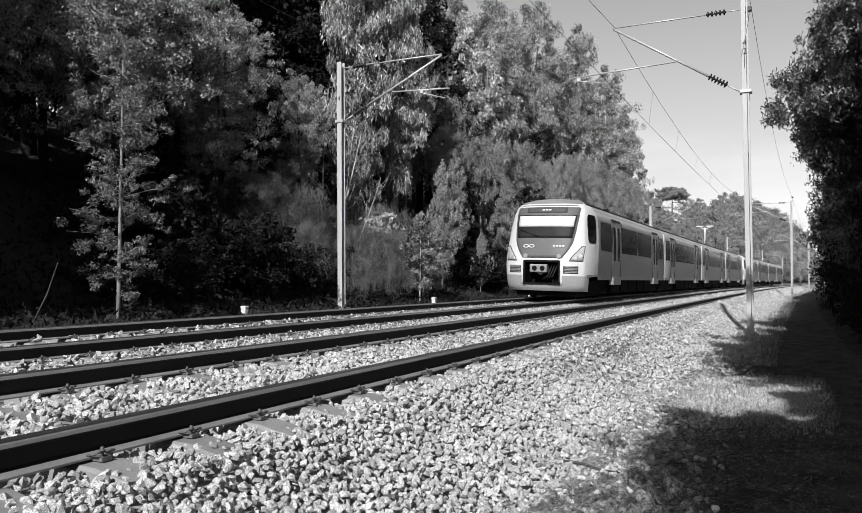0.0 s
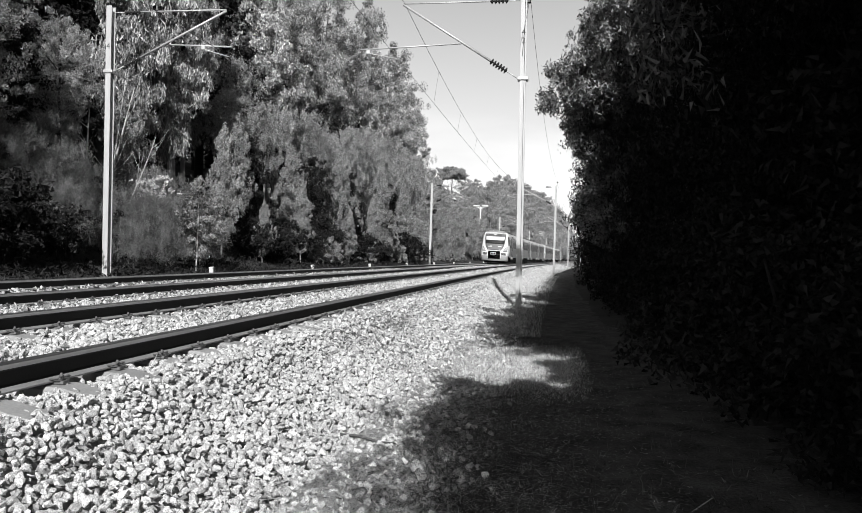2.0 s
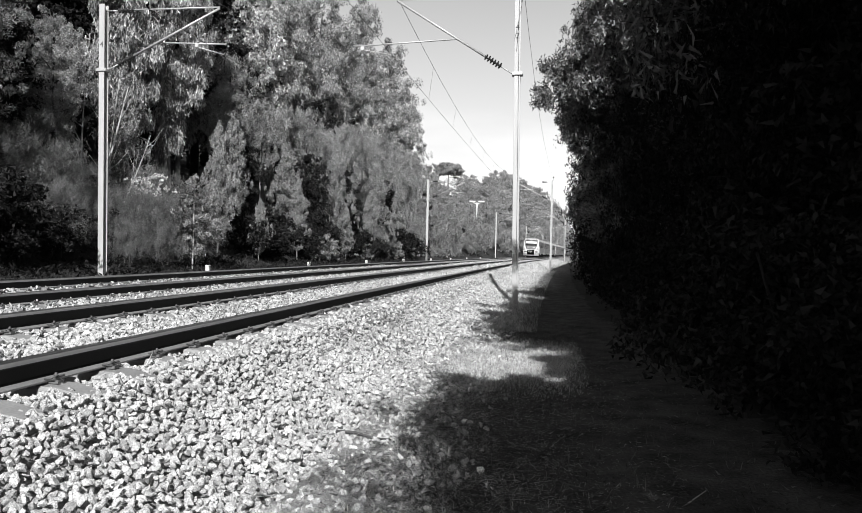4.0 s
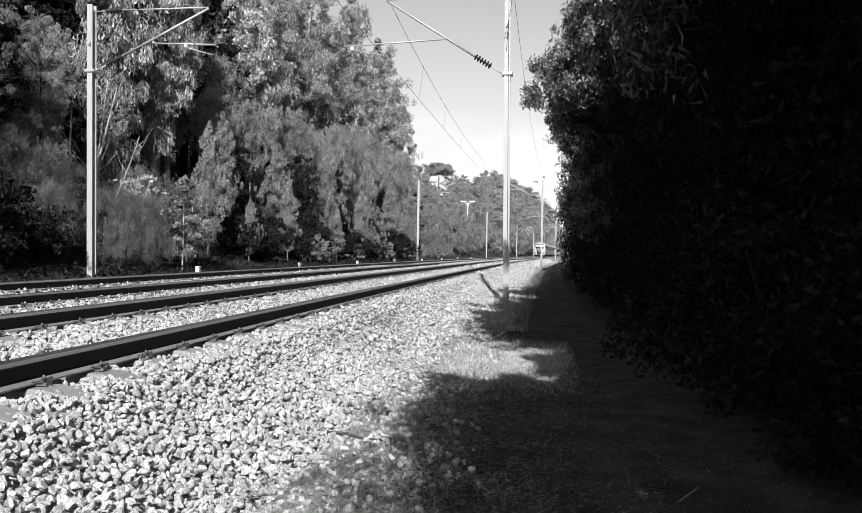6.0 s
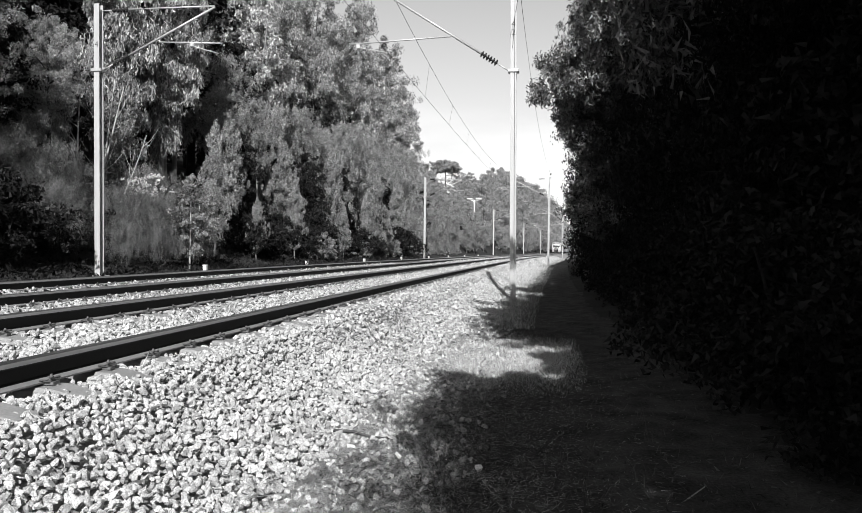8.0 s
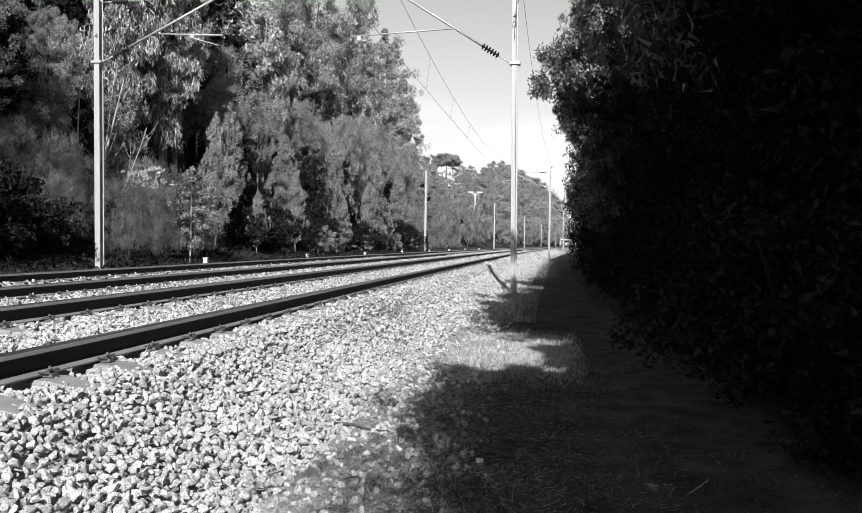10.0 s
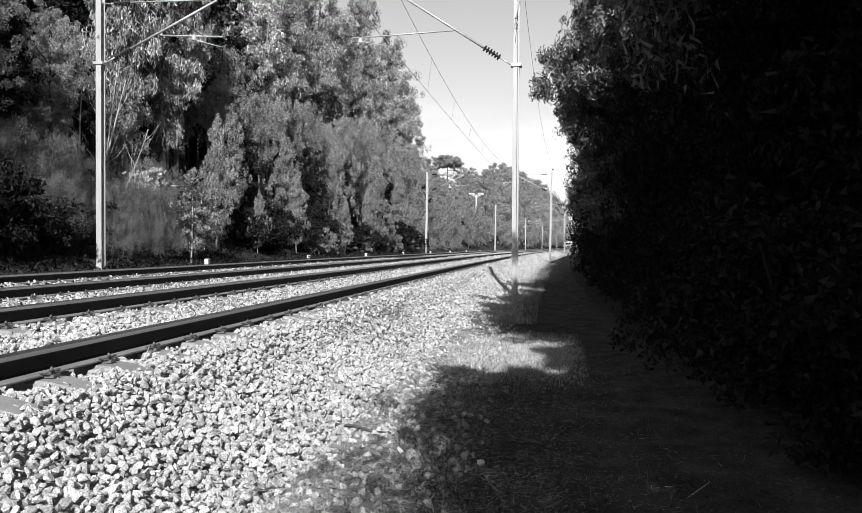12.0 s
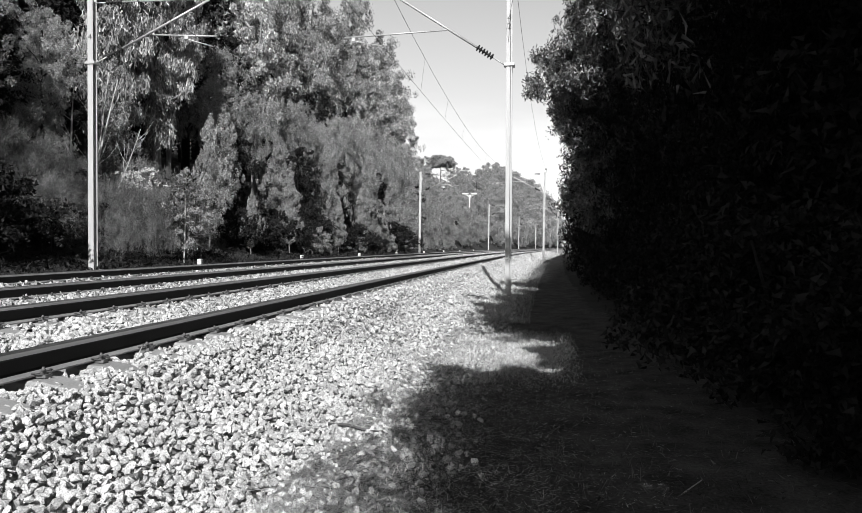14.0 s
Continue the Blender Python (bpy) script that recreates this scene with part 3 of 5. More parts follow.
# ---- trees ----
def crown_mesh(name, material, seed, height, base, radius, shape, boughs, clumps, leaves, clump_r, leaf_l, leaf_w, droop=0.0, rise=0.25, diamond=False, inner=0.25, shift=0.0, vary=(0.6, 0.85, 1.0, 1.12)):
    """A crown of boughs that carry clumps of leaves; shape gives the radius at each height. Returns the mesh and the boughs' ends."""
    rng = np.random.default_rng(seed)
    hs = np.linspace(0, 1, 60)
    prof = np.array([shape(h) for h in hs])
    cum = np.cumsum(prof + 0.08)
    cum /= cum[-1]
    h = np.interp((np.arange(boughs) + rng.random(boughs)) / boughs, cum, hs)
    az = np.arange(boughs) * 2.39996 + rng.uniform(-0.5, 0.5, boughs)
    reach = radius * np.interp(h, hs, prof) * rng.choice(vary, boughs) * rng.uniform(0.85, 1.1, boughs)
    B = np.stack([np.cos(az), np.sin(az), np.full(boughs, rise) + rng.uniform(-0.2, 0.2, boughs)], -1)
    root = np.stack([np.full(boughs, shift), 0 * az, base + h * (height - base)], -1)
    ends = root + B * reach[:, None]
    f = inner + (1 - inner) * rng.random((boughs, clumps)) ** 0.7
    C = root[:, None] + B[:, None] * (reach[:, None] * f)[..., None]
    C = C + rng.normal(size=C.shape) * np.minimum(0.28, 0.13 * reach)[:, None, None] * np.array((1.0, 1.0, 0.7)) * 1.3
    C[..., 2] -= (f * f * (0.15 + 0.5 * droop)) * clump_r
    C = C.reshape(-1, 3)
    C[:, 2] = np.maximum(C[:, 2], base * 0.4)
    n = len(C) * leaves
    spread = np.repeat(clump_r * rng.uniform(0.6, 1.3, len(C)), leaves)[:, None]
    off = rng.normal(size=(n, 3))
    off *= 0.95 * rng.random((n, 1)) ** 0.45 / np.linalg.norm(off, axis=1)[:, None] * spread * (np.array((0.7, 0.7, 1.55)) if droop < 0 else np.array((1.0, 1.0, 0.72 + 0.7 * droop)))
    pos = np.repeat(C, leaves, 0) + off
    pos[:, 2] = np.maximum(pos[:, 2], 0.05)
    way = rng.normal(size=(n, 3)) + off / (spread + 1e-6) * 0.5
    way[:, 2] += 0.25 - 3.2 * droop
    way /= np.linalg.norm(way, axis=1)[:, None]
    # the blades face out of their clump and upwards
    face = off / (spread + 1e-6) * (0.75 - 0.4 * min(droop, 1)) + rng.normal(size=(n, 3)) * 0.7 + np.array((0, 0, 0.45))
    side = np.cross(way, face)
    side /= np.linalg.norm(side, axis=1)[:, None]
    nrm = np.cross(way, side)
    ll = leaf_l * rng.uniform(0.6, 1.25, n)[:, None]
    lw = leaf_w * rng.uniform(0.7, 1.25, n)[:, None]
    if diamond:
        V = np.stack([pos - way * ll * 0.5, pos + side * lw * 0.5 - way * ll * 0.1 + nrm * ll * 0.04, pos + way * ll * 0.5 - nrm * ll * 0.08, pos - side * lw * 0.5 - way * ll * 0.1 + nrm * ll * 0.04], 1).reshape(-1, 3)
        return mesh_of(name, V, np.arange(n * 4).reshape(n, 4), material), ends
    tip = rng.choice((-1.0, 1.0), n)[:, None]
    V = np.stack([pos - way * ll * 0.5 * tip + side * lw * 0.55, pos + way * ll * 0.5 * tip + nrm * ll * 0.1, pos - way * ll * 0.4 * tip - side * lw * 0.55], 1).reshape(-1, 3)
    return mesh_of(name, V, np.arange(n * 3).reshape(n, 3), material), ends


def trunk_mesh(name, material, seed, height, r0, C, limbs, lean=0.4, sides=7, stems=1):
    rng = np.random.default_rng(seed + 50)
    bm = bmesh.new()
    for st in range(stems):
        tip = Vector((rng.uniform(-lean, lean) * (1 + st), rng.uniform(-lean, lean) * (1 + st), height * rng.uniform(0.85, 0.97)))
        foot = Vector((rng.uniform(-0.3, 0.3), rng.uniform(-0.3, 0.3), 0)) * (st > 0)
        mid = foot.lerp(tip, 0.5) + Vector((rng.uniform(-lean, lean) * 0.5, rng.uniform(-lean, lean) * 0.5, 0))
        line = [foot.lerp(mid, f).lerp(mid.lerp(tip, f), f) for f in np.linspace(0, 1, 9)]
        line[0] = line[0] - Vector((0, 0, 0.5))
        r = r0 * (0.7 if st else 1)
        tube(bm, line, [r * (1.15 - f) + 0.008 for f in np.linspace(0, 1, 9)], sides)
        pick = rng.permutation(len(C))[:limbs]
        for i in pick:
            c = Vector(C[i])
            f = min(0.95, max(0.12, (c.z / height) * 0.78))
            j = f * 8
            a = line[int(j)].lerp(line[min(8, int(j) + 1)], j % 1)
            b = a.lerp(c, 0.5) + Vector((0, 0, (c - a).length * 0.08))
            w = r * (1.15 - f) * 0.45
            tube(bm, [a, b, c], [w, w * 0.6, 0.006], 5, False)
    me = bpy.data.meshes.new(name)
    bm.to_mesh(me)
    bm.free()
    me.materials.append(material)
    return me


def tree_kind(name, label, seed, leaf, bark, height, base, radius, shape, boughs, clumps, leaves, clump_r, leaf_l, leaf_w, droop=0.0, rise=0.25, r0=0.12, lean=0.4, stems=1, category="tree", diamond=False, fringe=None, inner=0.25, shift=0.0, limbs=99, own_branches=0, vary=(0.6, 0.85, 1.0, 1.12), fringe_leaf=None):
    cm, ends = crown_mesh("crown", leaf, seed, height, base, radius, shape, boughs, clumps, leaves, clump_r, leaf_l, leaf_w, droop, rise, diamond, inner, shift, vary)
    tm = trunk_mesh("trunk", bark, seed, height, r0, ends, min(limbs, len(ends) if stems == 1 else len(ends) // 2), lean, stems=stems)
    fm = crown_mesh("outer_leaves", fringe_leaf or leaf, seed, height, base, radius * 1.03, shape, *fringe, vary=vary)[0] if fringe else None

    twigs = []
    for e in ends[:: max(1, len(ends) // own_branches)] if own_branches else ():
        bm = bmesh.new()
        e = Vector(e)
        a = Vector((0, 0, e.z * 0.9))
        tube(bm, [a, a.lerp(e, 0.5) + Vector((0, 0, 0.06)), e], [r0 * 0.3, r0 * 0.18, 0.004], 5)
        me = bpy.data.meshes.new("branch")
        bm.to_mesh(me)
        bm.free()
        me.materials.append(bark)
        twigs.append(me)

    def plant(x, y, z, size=1.0, spin=0.0, group="", tall=1.0, told="", close=True):
        ob = thing(name, told or label, category, pose(x, y, z, 0, 0, spin) @ Matrix.Diagonal((size, size, size * tall, 1)), group=group)
        part_mesh("trunk", tm, None, ob)
        part_mesh("crown", cm, None, ob)
        for me in twigs:
            part_mesh("branch", me, None, ob)
        if fm and close:
            part_mesh("outer_leaves", fm, None, ob, "narrow leaves along the outer twigs")
        return ob
    return plant


def egg(h):
    return max(0.0, math.sin(math.pi * min(1, 0.12 + 0.88 * h)) ** 0.7)


def cone(h):
    return max(0.05, (1 - h) ** 0.75 * min(1, 0.55 + h * 3))


def column(h):
    return max(0.1, min(1, 0.5 + h * 1.6) * (1 - h ** 4) ** 0.6)


def hedge_wall(h):
    return max(0.1, min(1, 0.85 + h) * (1 - h ** 4) ** 0.6)


def flat(h):
    return max(0.0, (1 - abs(2 * h - 0.9) ** 2.5)) ** 0.5 if h < 0.95 else 0.3


def dome(h):
    return max(0.0, 1 - h * h) ** 0.5


def build_trees():
    acacia = [tree_kind("acacia_tree", "dense grey-green acacia with feathery foliage on the bank", 11 + i, M_LEAF_A, M_BARK_S, 9.0, 2.6, 2.5, egg, 66, 7, 110, 0.29, 0.11, 0.036, 0.1, 0.3, stems=1 + i % 2, limbs=0, own_branches=10) for i in range(3)]
    euca = [tree_kind("eucalyptus_tree", "tall eucalyptus with hanging leaves and pale trunk", 31 + i, M_LEAF_E, M_BARK, 13.5, 2.6, 1.75, column, 46, 7, 80, 0.32, 0.3, 0.05, 0.95, 0.15, r0=0.12, lean=0.5, limbs=0, own_branches=8, inner=0.3) for i in range(3)]
    bright = tree_kind("broadleaf_eucalyptus", "eucalyptus with bunches of broad bright leaves", 41, M_LEAF_B, M_BARK, 13.5, 5.0, 2.4, egg, 26, 5, 80, 0.42, 0.3, 0.09, 0.5, 0.3, r0=0.14, lean=0.6, limbs=0, own_branches=8, inner=0.5)
    young = [tree_kind("young_eucalyptus", "young bushy eucalyptus close beside the track", 51 + i, M_LEAF_Y, M_BARK, 7.0, 0.9, 1.35, cone, 78, 5, 90, 0.21, 0.12, 0.036, -0.25, 0.8, r0=0.05, limbs=0, inner=0.15) for i in range(3)]
    young_far = [tree_kind("young_eucalyptus", "young bushy eucalyptus close beside the track", 61 + i, M_LEAF_Y, M_BARK, 7.4, 0.5, 1.7, cone, 48, 6, 60, 0.27, 0.15, 0.05, -0.25, 0.8, r0=0.05, limbs=0, inner=0.1) for i in range(2)]
    giant = [tree_kind("tall_eucalyptus", "very tall eucalyptus with drooping grey foliage", 71 + i, M_LEAF_G, M_BARK, 21.0, 4.0, 3.3, column, 84, 6, 100, 0.5, 0.24, 0.07, 0.6, 0.25, inner=0.2, r0=0.2, lean=1.0, limbs=0, own_branches=12) for i in range(3)]
    shrub = [tree_kind("shrub", "low tangled shrub with thin twigs on the bank", 91 + i, M_BRUSH, M_BARK_D, 2.4, 0.1, 1.5, dome, 20, 4, 34, 0.34, 0.28, 0.018, -0.3, 0.7, r0=0.03, stems=3, category="shrub") for i in range(2)]
    bush = [tree_kind("broadleaf_bush", "leafy bush at the edge of the ballast", 111 + i, M_LEAF_A, M_BARK_D, 2.2, 0.1, 1.2, dome, 26, 5, 60, 0.22, 0.11, 0.05, 0.1, 0.5, r0=0.03, stems=3, category="bush") for i in range(2)]
    # Near-black leaves put the wood's deep shade into colour.
    gloom = [tree_kind("shaded_tree", "leafy tree deep in the wood, leaves darkened for shade", 141, M_LEAF_D, M_BARK_S, 14.0, 1.0, 4.2, egg, 50, 6, 44, 0.72, 0.27, 0.17, 0.1, 0.3, r0=0.25, limbs=0)]
    slender = tree_kind("slender_acacia", "slender tree with a pale trunk and layered leafy boughs", 121, M_LEAF_L, M_BARK, 8.0, 0.6, 1.3, egg, 58, 6, 64, 0.17, 0.085, 0.026, 0.05, 0.12, inner=0.12, r0=0.042, lean=0.03, limbs=0, own_branches=16)
    sapling = tree_kind("sapling", "slight sapling with a thin pale stem below the bank", 125, M_LEAF_A, M_BARK_P, 3.3, 0.4, 0.95, egg, 30, 5, 60, 0.16, 0.09, 0.034, 0.1, 0.25, r0=0.022, lean=0.05, limbs=0, own_branches=6)
    rng = random.Random(4)

    def put(kinds, u, y, size=1.0, tall=1.0, dz=0.0, told="", group="trees on the bank", close=True):
        z = float(lie(np.array(u), np.array(y))) + dz
        return rng.choice(kinds)(float(bend(y)) + u, y, z, size * rng.uniform(0.95, 1.05), rng.uniform(0, 360), group, tall, told, close)

    # bank on the far side, from behind the camera to the bend
    for u, y, s, tall in ((-13.3, 14.2, 1.0, 1.05), (-13.9, 19.0, 0.8, 1.1), (-14.5, 24.2, 0.52, 1.4), (-17.3, 15.2, 1.1, 1.05), (-14.9, 11.2, 0.6, 1.4), (-16.0, 20.6, 0.85, 1.1), (-16.3, 26.5, 0.6, 1.05), (-15.3, 16.6, 0.85, 1.1),
                          # These four are out of view, added to shade the bank ahead.
                          (-13.8, 7.4, 0.9, 1.0), (-12.8, 4.4, 1.0, 1.1), (-15.5, 4.5, 1.0, 0.9), (-12.2, 0.8, 1.1, 1.0)):
        put(acacia, u, y, s, tall)
    # Darkened trees fill the gaps so that they read as shade.
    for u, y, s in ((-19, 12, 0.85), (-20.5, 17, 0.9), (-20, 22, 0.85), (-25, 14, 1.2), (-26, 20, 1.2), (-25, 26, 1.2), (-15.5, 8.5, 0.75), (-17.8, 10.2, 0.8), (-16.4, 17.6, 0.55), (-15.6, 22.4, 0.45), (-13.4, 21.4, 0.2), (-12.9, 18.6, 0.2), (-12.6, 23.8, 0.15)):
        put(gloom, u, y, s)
    # Added out of view to cast shade forward along the bank.
    for u, y, s in ((-11.3, -1.6, 0.8), (-12.5, -1, 0.95), (-12.8, -5, 1.1), (-16, 1, 1.3), (-15, -7, 1.3), (-20, -3, 1.5), (-13, -13, 1.2)):
        put(young_far, u, y, s * 1.25, group="trees on the bank", told="bushy young tree on the bank")
    for u, y, s, tall in ((-15.5, 30.0, 1.0, 1.0), (-15.0, 33.0, 0.9, 1.05), (-16.6, 36.0, 1.1, 0.95), (-17.6, 32.5, 1.0, 1.1), (-18.6, 40.5, 1.1, 0.9)):
        put(euca, u, y, s, tall)
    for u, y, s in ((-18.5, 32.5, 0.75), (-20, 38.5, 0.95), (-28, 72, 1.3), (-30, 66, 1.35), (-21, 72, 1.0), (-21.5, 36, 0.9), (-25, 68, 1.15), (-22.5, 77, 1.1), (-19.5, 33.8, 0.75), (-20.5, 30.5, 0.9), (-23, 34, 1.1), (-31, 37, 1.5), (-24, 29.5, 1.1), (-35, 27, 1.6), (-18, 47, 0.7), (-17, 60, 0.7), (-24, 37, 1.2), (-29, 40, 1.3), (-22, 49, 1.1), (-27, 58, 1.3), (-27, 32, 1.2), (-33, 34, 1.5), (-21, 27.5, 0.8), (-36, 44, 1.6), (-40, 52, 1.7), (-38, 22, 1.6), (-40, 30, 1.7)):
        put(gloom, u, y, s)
    put([bright], -16.6, 48, 1.0)
    put([bright], -19.0, 50.5, 1.05, 1.05)
    for u, y, s, tall in ((-11.5, 31.0, 0.72, 1.2), (-13.4, 36.5, 0.85, 0.95), (-12.6, 42.0, 0.95, 0.85), (-12.0, 49.8, 1.0, 1.05), (-11.0, 56.5, 1.1, 0.95), (-11.0, 64.5, 1.05, 0.95), 
                          (-11.3, 73, 1.0, 0.95), (-12.0, 78, 0.95, 0.9), (-11.2, 84, 0.95, 0.85), (-12.0, 90, 0.95, 0.85), (-11.2, 96, 0.95, 0.85), (-12.2, 102, 0.9, 0.85), (-11.4, 109, 0.8, 0.85), (-11.6, 112.5, 1.0, 1.0), (-11.2, 115, 0.9, 0.95), (-12.6, 121, 0.85, 0.85), (-11.6, 128, 0.85, 0.85)):
        put(young if y < 69 else young_far, u, y, s, tall, group="young trees beside the track")
    for u, y, s in ((-10.8, 34.0, 0.42), (-11.0, 39.8, 0.66), (-10.6, 47.6, 0.5), (-10.7, 54.0, 0.74), (-10.6, 59.6, 0.55), (-10.5, 68.5, 0.7)):
        put(young, u, y, s, 0.95, group="young trees beside the track")
    feather = [tree_kind("feathery_acacia", "pale feathery acacia rising behind the young trees", 81 + i, M_LEAF_F2, M_BARK, 8.2, 2.8, 1.9, egg, 60, 6, 84, 0.27, 0.12, 0.03, -0.2, 0.75, inner=0.2, r0=0.06, limbs=0) for i in range(2)]
    for u, y, s, tall in ((-16.3, 41.0, 0.9, 0.92), (-17.6, 45.0, 0.95, 1.1), (-15.2, 44.5, 0.9, 0.92), (-16.4, 48.0, 0.95, 1.0), (-15.4, 52.0, 0.95, 1.02), (-14.6, 55.0, 0.9, 1.0), (-14.0, 58.0, 1.05, 1.0), (-13.8, 61.5, 1.0, 1.0), (-13.2, 65.0, 1.08, 1.0), (-13.0, 70.0, 1.1, 1.0), (-12.6, 75.5, 1.15, 1.0), (-14.4, 80.0, 0.95, 0.9),
                          (-13.8, 88.0, 0.85, 0.75), (-14.0, 96.0, 0.85, 0.7), (-14.2, 105.0, 0.85, 0.7), (-14.6, 116.0, 0.85, 0.7)):
        put(feather, u, y, s, tall, group="feathery acacias")
    for u, y, s in ((-13.6, 37.5, 0.36), (-13.2, 47.3, 0.36), (-12.6, 53, 0.36), (-13, 67.5, 0.4), (-12.8, 80, 0.4)):
        put(gloom, u, y, s, 1.05)
    for u, y, s in ((-18.1, 62, 0.98), (-16.4, 69.5, 1.0), (-15.6, 77.5, 0.95), (-15.4, 84, 0.76), (-20.5, 59, 0.9), (-20.0, 73, 0.95), (-24.2, 58, 0.95), (-23, 70, 0.95), (-25, 79, 0.9), (-29, 62, 1.05), (-19.5, 55, 0.85)):
        put(giant, u, y, s)
    for i in range(6):
        put(shrub, -11.4 - rng.uniform(0, 2.4), 18 + i * 1.6 + rng.uniform(-0.5, 0.5), rng.uniform(0.6, 1.2), group="undergrowth")
    broom = [tree_kind("broom_shrub", "pale wiry broom shrub at the foot of the mast", 95 + i, M_BROOM, M_BARK_D, 2.6, 0.1, 1.5, dome, 46, 6, 90, 0.26, 0.15, 0.007, -0.3, 0.75, r0=0.012, stems=3, category="shrub") for i in range(2)]
    for u, y, s in ((-11.2, 25.6, 0.8), (-10.7, 27.6, 0.75), (-12.5, 27.5, 0.95), (-13.8, 25.0, 0.6), (-14.3, 22.4, 0.6), (-12.4, 21.2, 1.0), (-11.6, 22.8, 0.8), (-13.1, 19.8, 1.0), (-11.5, 20.2, 0.75), (-10.3, 24.4, 0.5), (-10.4, 22.4, 0.5), (-10.2, 26.2, 0.45)):
        put(broom, u, y, s, group="undergrowth")
    # Added to darken the bank where it lies in shade.
    bramble = [tree_kind("bramble_bush", "low bramble under the trees, leaves darkened for shade", 115 + i, M_LEAF_U, M_BARK_S, 1.6, 0.05, 1.5, dome, 24, 5, 40, 0.26, 0.13, 0.07, 0.1, 0.4, r0=0.02, stems=3, category="bush") for i in range(2)]
    for u, y, s in ((-14.8, 29.0, 0.75),):
        put(young_far, u, y, s, group="undergrowth", told="bushy young tree on the bank")
    blossom = tree_kind("flowering_shrub", "shrub with small white blossom behind the mast", 99, M_PALE, M_BARK_D, 2.7, 1.9, 0.85, dome, 16, 3, 16, 0.13, 0.09, 0.05, 0.0, 0.2, r0=0.012, lean=0.2, stems=2, category="shrub", inner=0.4)
    put([blossom], -12.0, 26.4, 1.0, group="undergrowth")
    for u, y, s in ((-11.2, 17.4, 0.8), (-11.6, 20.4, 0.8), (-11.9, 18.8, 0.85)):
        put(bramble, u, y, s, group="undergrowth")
    for u, y, s in ((-10.4, 42.0, 0.7), (-10.3, 43.6, 0.55), (-10.5, 52.5, 0.6), (-10.2, 60.5, 0.65), (-10.4, 67.0, 0.6), (-10.3, 75.0, 0.7), (-10.4, 83.0, 0.7), (-10.3, 92.0, 0.7)):
        put(bush, u, y, s, group="undergrowth")
    for i in range(22):
        if 4 < i < 9:
            continue
        y = 12.5 + i * 1.3 if i < 9 else 31 + (i - 9) * 3.0
        put(bramble, -10.8 - rng.uniform(0, 2.4), y + rng.uniform(-0.6, 0.6), rng.uniform(0.7, 1.3), group="undergrowth")
    put([sapling], -9.95, 25.8, 1.0, group="undergrowth")
    put([sapling], -10.6, 27.8, 0.85, group="undergrowth")
    put([slender], -9.75, 11.3, 0.85, 0.98)
    # Three more unseen trees, added to shade the foot of the bank.
    for u, y, s in ((-11.0, 6.2, 1.15), (-11.3, 3.8, 1.3), (-10.6, 1.2, 0.85)):
        put(young_far, u, y, s, told="bushy young tree on the bank")
    # the side of the path: dense crowns darkened for shade, with finer leaves on the outer twigs
    fringe = (140, 7, 32, 0.16, 0.085, 0.03, 0.25, 0.2, False, 0.6)
    fine_fringe = (170, 7, 44, 0.17, 0.075, 0.026, 0.15, 0.2, False, 0.6)
    dark = [tree_kind("hedge_tree", "dense evergreen tree beside the path, darkened for deep shade", 131 + i, M_LEAF_D, M_BARK_S, 8.0, 0.2, 2.2, hedge_wall, 110, 6, 62, 0.25, 0.075, 0.03, 0.2, 0.2, r0=0.12, fringe=fringe, inner=0.15, limbs=0, own_branches=10, vary=(0.85, 0.95, 1.0, 1.03)) for i in range(2)]
    dark_far = [tree_kind("hedge_tree", "dense evergreen tree beside the path, darkened for deep shade", 133 + i, M_LEAF_D, M_BARK_S, 8.0, 0.2, 2.3, hedge_wall, 100, 5, 40, 0.32, 0.14, 0.055, 0.2, 0.2, r0=0.12, inner=0.1, limbs=0, vary=(0.85, 0.95, 1.0, 1.05)) for i in range(2)]
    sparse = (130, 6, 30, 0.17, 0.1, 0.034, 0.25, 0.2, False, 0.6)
    dark_low_far = tree_kind("hedge_tree", "dense evergreen tree beside the path, darkened for deep shade", 139, M_LEAF_D, M_BARK_S, 8.0, 0.2, 2.2, hedge_wall, 120, 6, 40, 0.26, 0.11, 0.042, 0.2, 0.1, r0=0.12, fringe=sparse, inner=0.2, limbs=0, vary=(0.85, 0.95, 1.0, 1.03))
    dark_low = tree_kind("hedge_tree", "dense evergreen tree beside the path, darkened for deep shade", 138, M_LEAF_D, M_BARK_S, 8.0, 0.2, 2.2, hedge_wall, 130, 6, 60, 0.26, 0.08, 0.034, 0.2, 0.1, r0=0.12, fringe=fine_fringe, inner=0.2, limbs=0, own_branches=10, vary=(0.85, 0.95, 1.0, 1.03))
    # Crown above the view, added to throw shadow on the path.
    over = tree_kind("hedge_tree", "evergreen tree with unseen boughs added to shade the path", 135, M_LEAF_D, M_BARK_S, 8.2, 4.7, 1.9, dome, 64, 6, 70, 0.36, 0.17, 0.08, 0.1, 0.1, r0=0.12, inner=0.1, shift=-1.7)
